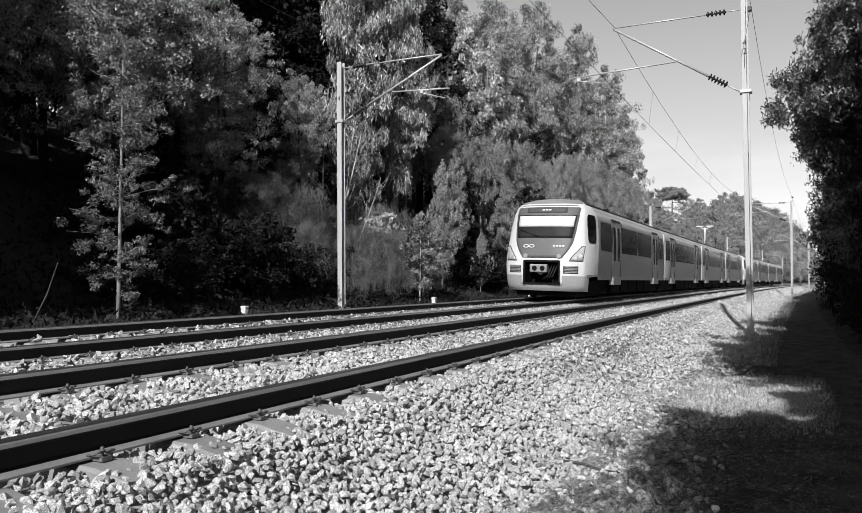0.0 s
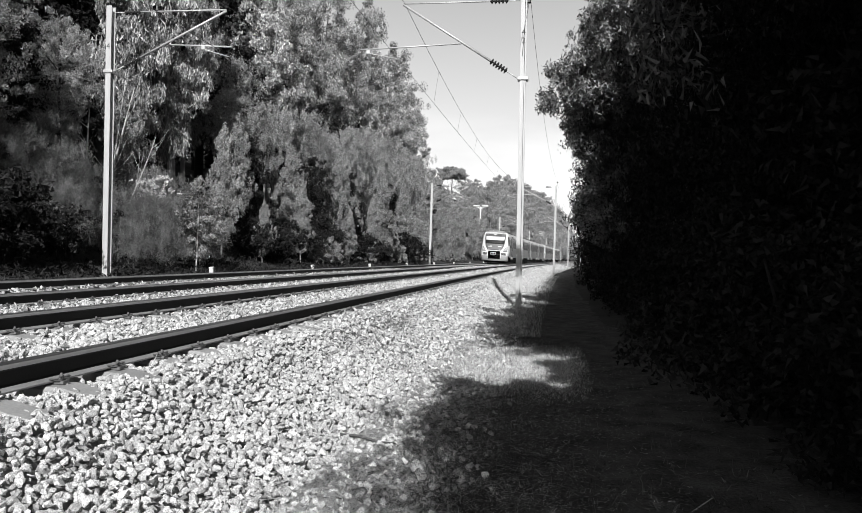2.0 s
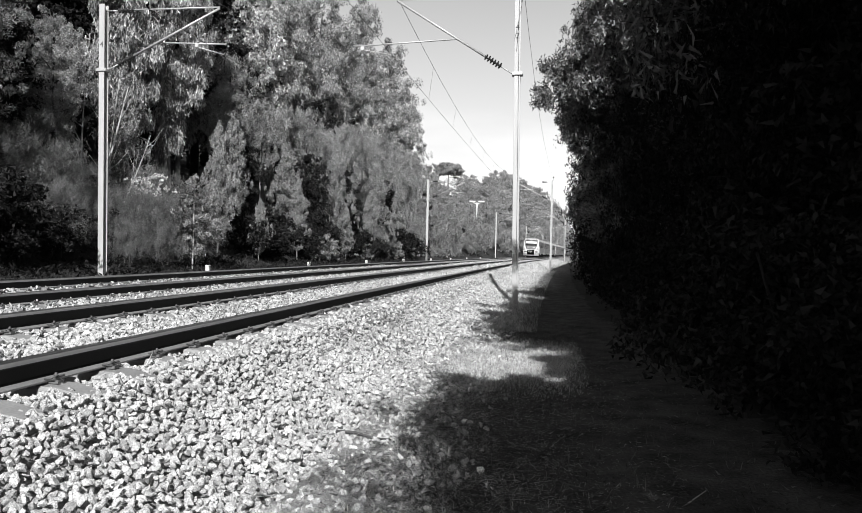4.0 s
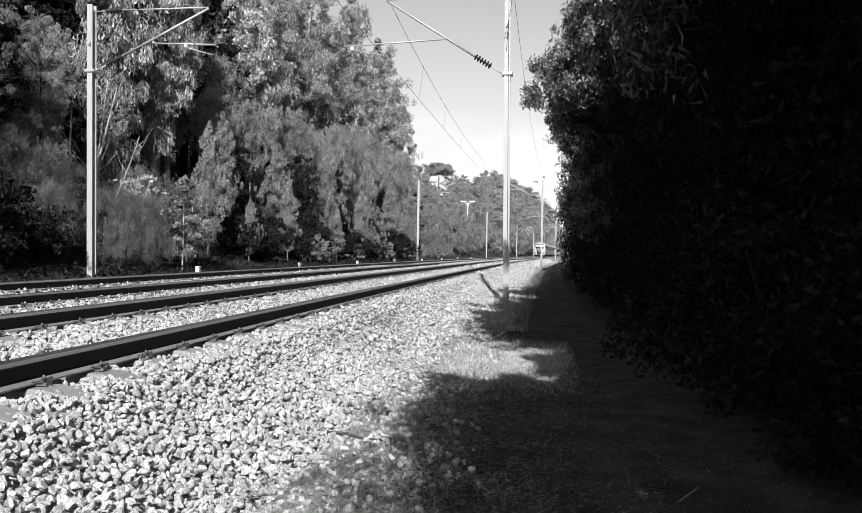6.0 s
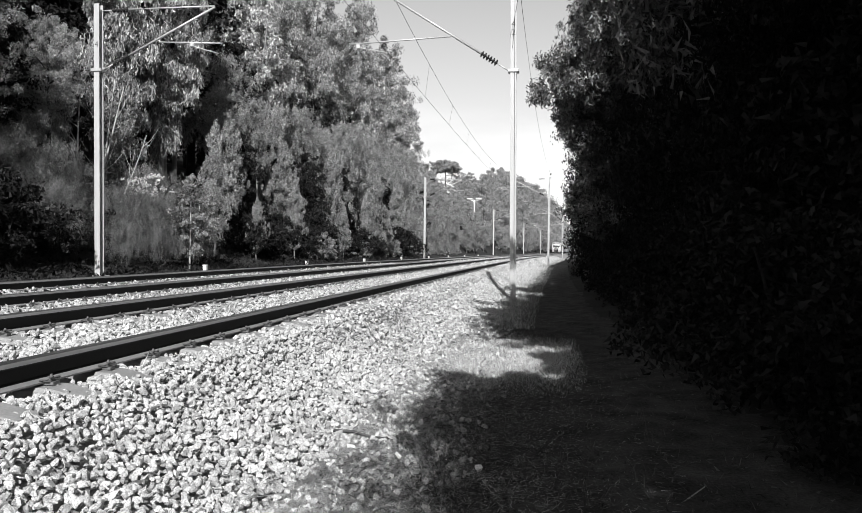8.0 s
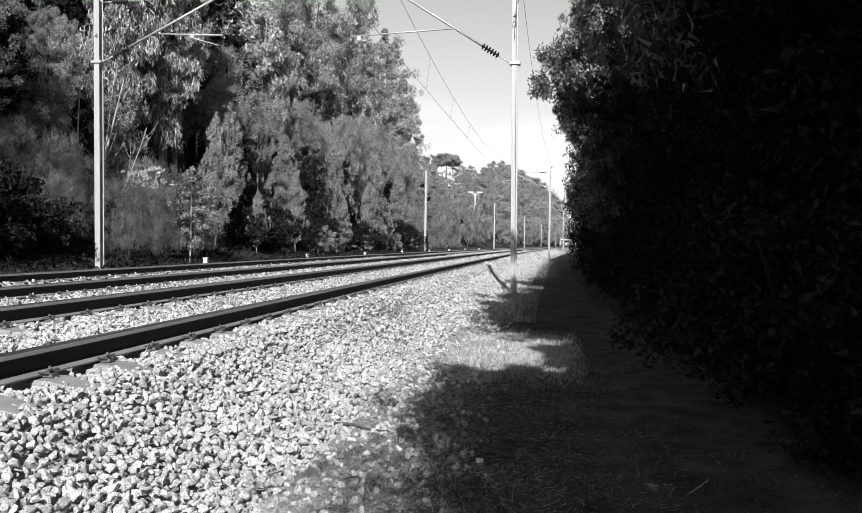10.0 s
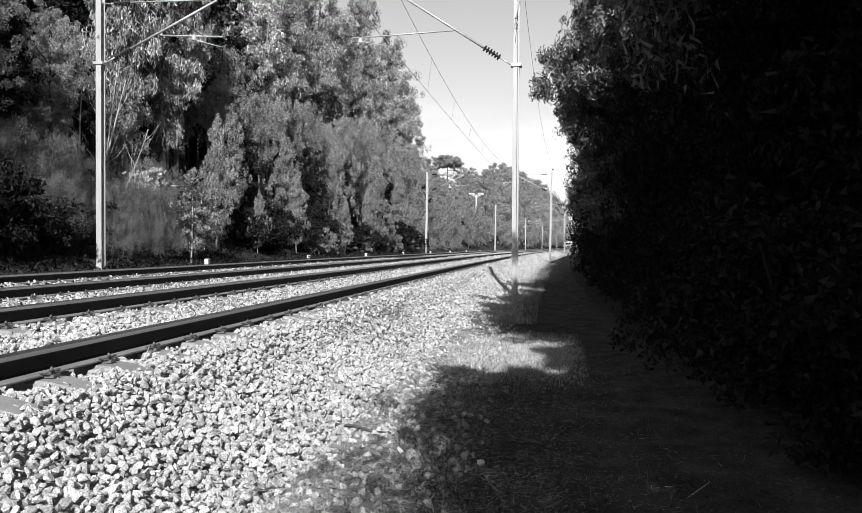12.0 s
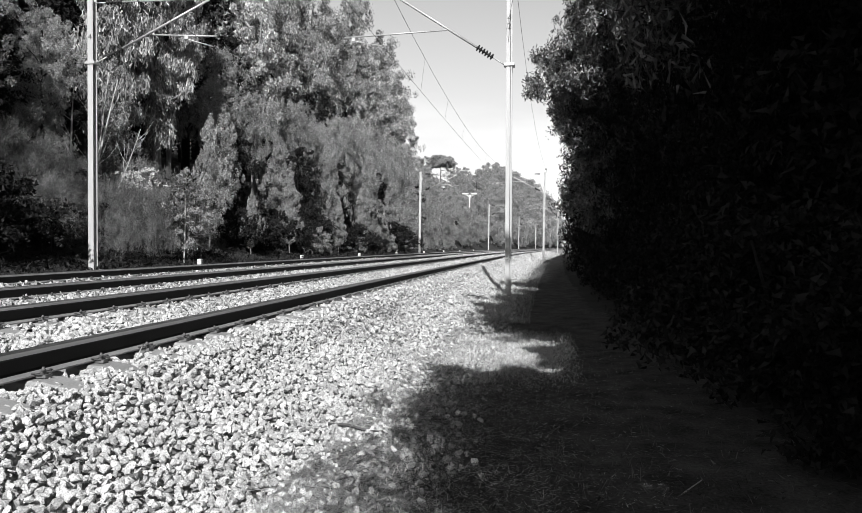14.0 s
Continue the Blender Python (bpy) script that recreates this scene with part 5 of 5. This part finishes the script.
def side_patch(name, material, parent, side, y0, y1, z0, z1, out, label="", thick=0.02):
    bm = bmesh.new()
    r = min(0.08, (y1 - y0) / 4)
    zs = np.linspace(z0, z1, 5)
    rows = []
    for i, z in enumerate(zs):
        trim = r * 0.6 if i in (0, 4) else 0
        rows.append([bm.verts.new((side * (side_x(z) + out), y, z)) for y in (y0 + trim, y1 - trim)])
    for a, b in zip(rows, rows[1:]):
        bm.faces.new((a[0], a[1], b[1], b[0]))
    ext = bmesh.ops.extrude_face_region(bm, geom=list(bm.faces))
    bmesh.ops.translate(bm, vec=(-side * thick, 0, 0), verts=[g for g in ext["geom"] if isinstance(g, bmesh.types.BMVert)])
    bmesh.ops.recalc_face_normals(bm, faces=bm.faces)
    return part(name, bm, material, parent, label)


def loft(bm, rings, close=False):
    vs = [[bm.verts.new(q) for q in r] for r in rings]
    for a, b in zip(vs, vs[1:]):
        for i in range(len(a) - 1):
            bm.faces.new((a[i], a[i + 1], b[i + 1], b[i])).smooth = True
    return vs


def build_car(length, cab, label):
    car = thing("railcar", label, "train car", group="train")
    y0 = CAB if cab else 0.12
    y1 = length - 0.12
    sec = [(x, z) for x, z in zip(SIDE_X, SIDE_Z)]
    half = [(s * x, z) for s, part_ in ((-1, sec), (1, sec[::-1][1:])) for x, z in part_]
    bm = bmesh.new()
    vs = loft(bm, [[(x, y, z) for x, z in half] for y in np.linspace(y0, y1, 9)])
    if not cab:
        bm.faces.new(vs[0][::-1])
    bm.faces.new(vs[-1])
    bmesh.ops.recalc_face_normals(bm, faces=bm.faces)
    part("body_shell", bm, M_SILVER, car)
    bm = bmesh.new()
    loft(bm, [[(x * 1.002, y, z + 0.006) for x, z in half if z > 3.4] for y in (y0, y1)])
    part("roof", bm, M_ROOF, car, "dusty grey roof")
    for s in (-1, 1):
        bm = bmesh.new()
        box(bm, s * 1.02 - 0.03, s * 1.02 + 0.03, y0, y1, 3.4, 3.45, 0.006)
        part("gutter", bm, M_RUBBER, car)
        side_patch("upper_band", M_BAND, car, s, y0 + 0.12, y1 - 0.04, 2.9, 3.36, 0.005, "light grey band above the windows")
        bm = bmesh.new()
        box(bm, s * 1.42 - 0.03, s * 1.42 + 0.03, y0 + 0.2, y1, 0.7, 0.82, 0.01)
        part("sill_rail", bm, M_STEEL, car)
        if cab:
            wins, doors = ((2.35, 4.1), (5.85, 9.0), (9.04, 12.4), (14.35, 15.75)), (4.2, 12.8)
        else:
            wins, doors = ((0.4, 1.75), (3.6, 7.4), (7.44, 11.3), (13.2, 14.6)), (1.95, 11.6)
        for a, b in wins:
            side_patch("window", M_GLASS_D, car, s, a, b, 1.78, 2.84, 0.006, "long tinted window")
        for a in doors:
            for k in (0, 1):
                leaf = side_patch("door_leaf", M_SILVER, car, s, a + 0.7 * k + 0.01, a + 0.7 * k + 0.69, 0.86, 2.95, 0.014)
                side_patch("door_pane", M_GLASS_D, leaf, s, a + 0.7 * k + 0.14, a + 0.7 * k + 0.56, 1.45, 2.75, 0.019)
            side_patch("door_header", M_RUBBER, car, s, a - 0.1, a + 1.5, 2.97, 3.06, 0.03)
            bm = bmesh.new()
            box(bm, s * 1.44 - 0.09, s * 1.44 + 0.09, a + 0.05, a + 1.35, 0.52, 0.8, 0.015)
            part("footstep", bm, M_STEEL, car, "grey boarding step")
            for e in (-0.06, 1.42):
                bm = bmesh.new()
                box(bm, s * 1.47 - 0.012, s * 1.47 + 0.012, a + e, a + e + 0.04, 0.75, 2.95)
                part("door_seal", bm, M_RUBBER, car)
        # corner posts by the gangway
        bm = bmesh.new()
        box(bm, s * 1.435 - 0.02, s * 1.435 + 0.02, y1 - 0.03, y1 + 0.03, 0.7, 3.15, 0.01)
        part("corner_post", bm, M_WHITE, car)
    bm = bmesh.new()
    box(bm, -1.2, 1.2, y0 - (0.5 if cab else 0), y1 - 0.5, 0.2, 0.7, 0.04)
    for k in range(5):
        yy = 4.6 + k * 1.7
        box(bm, -1.36, 1.36, yy, yy + 1.45, 0.2, 0.68, 0.03)
    part("underframe", bm, M_UNDER, car, "sooty equipment boxes under the floor")
    # bogies: one under the cab, one under each gangway
    for yb in ([2.9] if cab else []) + [length]:
        bm = bmesh.new()
        for s in (-1, 1):
            box(bm, s * 1.02 - 0.07, s * 1.02 + 0.07, yb - 1.6, yb + 1.6, 0.42, 0.62, 0.03)
            box(bm, s * 1.05 - 0.1, s * 1.05 + 0.1, yb - 0.4, yb + 0.4, 0.3, 0.75, 0.04)
        box(bm, -1, 1, yb - 0.25, yb + 0.25, 0.4, 0.6, 0.03)
        bogie = part("bogie", bm, M_UNDER, car, "dark steel bogie frame")
        for yy in (yb - 1.1, yb + 1.1):
            bm = bmesh.new()
            for s in (-1, 1):
                tube(bm, [(s * 0.80, yy, 0.43), (s * 0.83, yy, 0.43), (s * 0.835, yy, 0.43), (s * 0.93, yy, 0.43)], [0.45, 0.45, 0.42, 0.42], 24)
            tube(bm, [(-0.8, yy, 0.43), (0.8, yy, 0.43)], 0.08, 10)
            part("wheelset", bm, M_UNDER, bogie)
            bm = bmesh.new()
            for s in (-1, 1):
                pts = [(s * 1.12 + 0.055 * math.cos(a), yy + 0.055 * math.sin(a), 0.5 + 0.028 * a / 2) for a in np.linspace(0, 8 * math.pi, 40)]
                tube(bm, pts, 0.016, 5)
            part("spring", bm, M_STEEL, bogie, "pale coil spring")
    if not cab:
        return car
    # the cab
    bm = bmesh.new()
    zs = [0.29, 0.33, 0.4, 0.5, 0.62, 0.79, 0.82, 0.85, 1.0, 1.2, 1.35, 1.5, 1.75, 2.0, 2.3, 2.6, 2.85, 3.0, 3.12, 3.25, 3.35, 3.42, 3.48, 3.53, 3.57]
    rings = []
    for z in zs:
        w = float(np.interp(z, SIDE_Z, SIDE_X))
        front = [nose(s, z) for s in np.linspace(-1, 1, 33)]
        yb = CAB + 0.01 if z > 0.8 else 0.75 + 0.35 * (z - 0.29)
        rings.append([(-max(w, 0.02), yb, z)] + front + [(max(w, 0.02), yb, z)])
    low = bmesh.new()
    loft(low, rings[:7])
    vs = loft(bm, rings[6:])
    # openings: coupler bay
    for b in (low, bm):
        gone = [f for f in b.faces if abs(f.calc_center_median().x) < 0.6 and 0.55 < f.calc_center_median().z < 1.3 and f.calc_center_median().y < 0.5]
        bmesh.ops.delete(b, geom=gone, context="FACES")
    bmesh.ops.recalc_face_normals(low, faces=low.faces)
    part("bumper", low, M_BUMPER, car, "pale grey lower bumper")
    bm.faces.new([bm.verts.new((0, CAB, 3.57)), vs[-1][0], vs[-1][-1]])
    bmesh.ops.recalc_face_normals(bm, faces=bm.faces)
    part("cab_shell", bm, M_WHITE, car, "glossy white cab with rounded corners")
    w_at = lambda z: float(np.interp(z, NOSE_Z, NOSE_W)) * 0.97
    nose_patch("cab_roof", M_ROOF, car, lambda z: -w_at(z), w_at, 3.36, 3.562, 0.012, "grey roof edge over the brow", 16, 8)
    def mask_w(z):
        return float(np.interp(z, (1.4, 1.5, 1.7, 1.95, 2.3, 2.9, 3.18, 3.25, 3.3), (0.68, 0.76, 0.9, 1.02, 1.08, 1.13, 1.13, 1.1, 1.0)))
    mask = nose_patch("front_panel", M_MASK, car, lambda z: -mask_w(z), mask_w, 1.42, 3.3, 0.012, "dark grey panel round the windscreen", 16, 16)
    nose_patch("windscreen", M_SCREEN, mask, lambda z: -mask_w(z) + 0.07, lambda z: mask_w(z) - 0.07, 2.12, 2.94, 0.02, "large tinted windscreen", 14, 8)
    nose_patch("sun_blind", M_BLIND, mask, lambda z: -mask_w(z) + 0.12, lambda z: mask_w(z) - 0.12, 2.52, 2.9, 0.027, "pale sun blind pulled half down", 14, 5)
    nose_patch("destination_display", M_DISPLAY, mask, lambda z: -0.72, lambda z: 0.72, 3.02, 3.22, 0.02, "dark destination display", 8, 3)
    for a, b in ((-0.16, -0.06), (-0.04, 0.05), (0.07, 0.16)):
        nose_patch("display_text", M_BLIND, mask, lambda z, a=a: a, lambda z, b=b: b, 3.09, 3.15, 0.027, n=2, k=1, thick=0.004)
    # operator's sign and fleet mark as plain shapes
    for a in (-0.58, -0.38):
        bm = bmesh.new()
        pts = [nose((a + 0.09 * math.cos(w)) / 1.42, 1.83 + 0.05 * math.sin(w), 0.03) for w in np.linspace(0, 2 * math.pi, 17)]
        tube(bm, pts, 0.02, 6)
        part("sign_ring", bm, M_WHITE, mask, "white ring of the operator's sign")
    for i in range(4):
        nose_patch("fleet_mark", M_WHITE, mask, lambda z, i=i: 0.36 + i * 0.105, lambda z, i=i: 0.44 + i * 0.105, 1.79, 1.87, 0.024, n=2, k=1, thick=0.004)
    bm = bmesh.new()
    tube(bm, [nose(0.05, 2.12, 0.05), nose(-0.5, 2.36, 0.05)], 0.014, 6)
    tube(bm, [nose(-0.15, 2.2, 0.06), nose(-0.62, 2.42, 0.06)], 0.02, 6)
    part("wiper", bm, M_RUBBER, mask)
    for s in (-1, 1):
        def w0(z, s=s):
            return s * float(np.interp(z, (1.34, 1.5, 1.84), (0.96, 1.06, 1.33)))
        def w1(z, s=s):
            return s * float(np.interp(z, (1.34, 1.84), (1.36, 1.40)))
        def f0(z, s=s):
            return w0(z) - s * 0.03
        def f1(z, s=s):
            return w1(z) + s * 0.02
        lamp = nose_patch("headlight", M_RUBBER, car, f0 if s > 0 else f1, f1 if s > 0 else f0, 1.32, 1.85, 0.01, "swept-back headlight cluster in a dark frame", 6, 5)
        nose_patch("lens", M_LENS, lamp, w0 if s > 0 else w1, w1 if s > 0 else w0, 1.345, 1.82, 0.018, "clear lamp cover", 6, 5)
        for xx, zz, rr in ((1.13, 1.45, 0.085), (1.28, 1.52, 0.09)):
            bm = bmesh.new()
            c = nose(s * xx / 1.45, zz, 0.0)
            tube(bm, [c + Vector((0, 0.02, 0)), c + Vector((s * 0.012, -0.035, 0))], [rr, rr * 0.85], 16)
            part("reflector", bm, M_LAMP, lamp, "bright round reflector")
        bm = bmesh.new()
        c = nose(s * 0.6 / 1.46, 1.49, 0.0)
        tube(bm, [c + Vector((0, 0.03, 0)), c + Vector((0, -0.045, 0))], [0.085, 0.075], 16)
        part("fog_lamp", bm, M_LAMP, car, "small round lamp")
        grille = nose_patch("grille", M_RUBBER, car, lambda z, s=s: s * 1.0 - 0.24, lambda z, s=s: s * 1.0 + 0.24, 0.9, 1.16, 0.008, "slatted grey grille", 6, 3)
        for k in range(5):
            z = 0.925 + k * 0.05
            nose_patch("slat", M_SILVER, grille, lambda z_, s=s: s * 1.0 - 0.22, lambda z_, s=s: s * 1.0 + 0.22, z, z + 0.026, 0.016, n=5, k=1, thick=0.012)
        bm = bmesh.new()
        grid = []
        for z, ya, yb in ((2.0, 0.92, 1.62), (2.12, 0.8, 1.72), (2.6, 0.82, 1.74), (2.88, 0.9, 1.74), (2.99, 1.02, 1.64)):
            p0 = nose(s, z)
            p1 = Vector((s * side_x(z), CAB, z))
            grid.append([bm.verts.new(p0.lerp(p1, (yy - p0.y) / (CAB - p0.y)) + Vector((s * 0.012, 0, 0))) for yy in np.linspace(ya, yb, 5)])
        for r0, r1 in zip(grid, grid[1:]):
            for i in range(4):
                bm.faces.new((r0[i], r0[i + 1], r1[i + 1], r1[i]))
        ext = bmesh.ops.extrude_face_region(bm, geom=list(bm.faces))
        bmesh.ops.translate(bm, vec=(-s * 0.03, 0, 0), verts=[g for g in ext["geom"] if isinstance(g, bmesh.types.BMVert)])
        bmesh.ops.recalc_face_normals(bm, faces=bm.faces)
        part("cab_window", bm, M_GLASS_D, car, "black cab side window")
        side_patch("cab_side_band", M_WHITE, car, s, CAB - 0.06, CAB + 0.12, 0.82, 3.1, 0.004)
    # coupler bay
    bm = bmesh.new()
    for a in ((-0.66, -0.6, 0.0, 0.9, 0.5, 1.32), (0.6, 0.66, 0.0, 0.9, 0.5, 1.32), (-0.66, 0.66, 0.0, 0.9, 1.28, 1.34), (-0.66, 0.66, 0.02, 0.9, 0.5, 0.56), (-0.66, 0.66, 0.86, 0.9, 0.5, 1.32)):
        box(bm, *a)
    bay = part("coupler_bay", bm, M_UNDER, car, "black recess of the coupler")
    nose_patch("bay_surround", M_WHITE, bay, lambda z: -0.72, lambda z: -0.6, 0.5, 1.36, 0.01, n=2)
    nose_patch("bay_surround", M_WHITE, bay, lambda z: 0.6, lambda z: 0.72, 0.5, 1.36, 0.01, n=2)
    bm = bmesh.new()
    box(bm, -0.42, 0.2, -0.02, 0.3, 0.92, 1.2, 0.03)
    tube(bm, [(-0.1, 0.2, 0.95), (-0.1, 0.85, 0.95)], 0.11, 10)
    coupler = part("coupler", bm, M_STEEL, car, "pale steel automatic coupler")
    for xx in (-0.24, 0.04):
        bm = bmesh.new()
        tube(bm, [(xx, 0.05, 1.06), (xx, -0.04, 1.06)], [0.1, 0.085], 16)
        part("coupling_eye", bm, M_UNDER, coupler)
    bm = bmesh.new()
    for k in range(3):
        xx = 0.3 + k * 0.09
        tube(bm, [(xx, 0.3, 1.2), (xx + 0.03, 0.02, 1.05), (xx - 0.06, -0.02, 0.8), (xx - 0.3, 0.15, 0.68)], 0.022, 6)
    part("hoses", bm, M_RUBBER, coupler)
    # Added black block that stands in for the shade under the bumper.
    bm = bmesh.new()
    box(bm, -1.12, 1.12, 0.6, 4.0, 0.1, 0.5, 0.05)
    part("underside_fill", bm, M_UNDER, car, "black block added for the shade under the bumper")
    bm = bmesh.new()
    for s in (-1, 1):
        tube(bm, [(s * 1.44, 0.62, 0.85), (s * 1.47, 1.2, 0.85), (s * 1.46, CAB, 0.85)], 0.012, 5)
    part("bumper_seam", bm, M_RUBBER, car)
    return car


def build_train():
    """Two coupled four-car units. Returns each car, its distance behind the train's front, its length and whether it runs backwards."""
    cars, s = [], 0.0
    front = build_car(16.2, True, "white and grey leading railcar with rounded cab")
    middle = build_car(15.0, False, "grey middle railcar with dark windows")
    first = {True: front, False: middle}
    used = set()
    for unit in range(2):
        for cab, back in ((True, False), (False, False), (False, True), (True, True)):
            length = 16.2 if cab else 15.0
            if cab in used:
                car = copy_thing(first[cab], Matrix.Identity(4))
                if cab:
                    car["label"] = "white and grey end railcar with rounded cab"
            else:
                car = first[cab]
                used.add(cab)
            cars.append((car, s, length, back))
            s += length
        s += 0.5
    return cars
build_ground()
build_verge()
build_ballast()
build_rails()
build_sleepers()
for y in RIGHT_Y:
    build_mast(True, y, y == 19.9)
for y in LEFT_Y:
    build_mast(False, y, y == 19.2)
build_wires()
build_markers()
build_trees()
build_dead_trees()
build_twin_lamp()
build_litter()
the_train = build_train()


# ---- what moves ----
def motions():
    """The train draws away along the far track at a steady 28 m/s, each car following the bend."""
    for car, behind, length, back in the_train:
        rows = []
        for i in range(29):
            t = i * 0.5
            front = 24.8 + 28.2 * t + behind
            rear = front + length
            a = Vector((float(bend(front)) + TRACKS[1], front, 0.012))
            b = Vector((float(bend(rear)) + TRACKS[1], rear, 0.012))
            heading = math.degrees(math.atan2(-(b.x - a.x), b.y - a.y))
            lean = math.degrees(math.atan(CANT / GAUGE))
            rows.append((t, pose(*(b if back else a), 0, -lean if back else lean, heading + (180 if back else 0))))
        walk(car, rows)


motions()
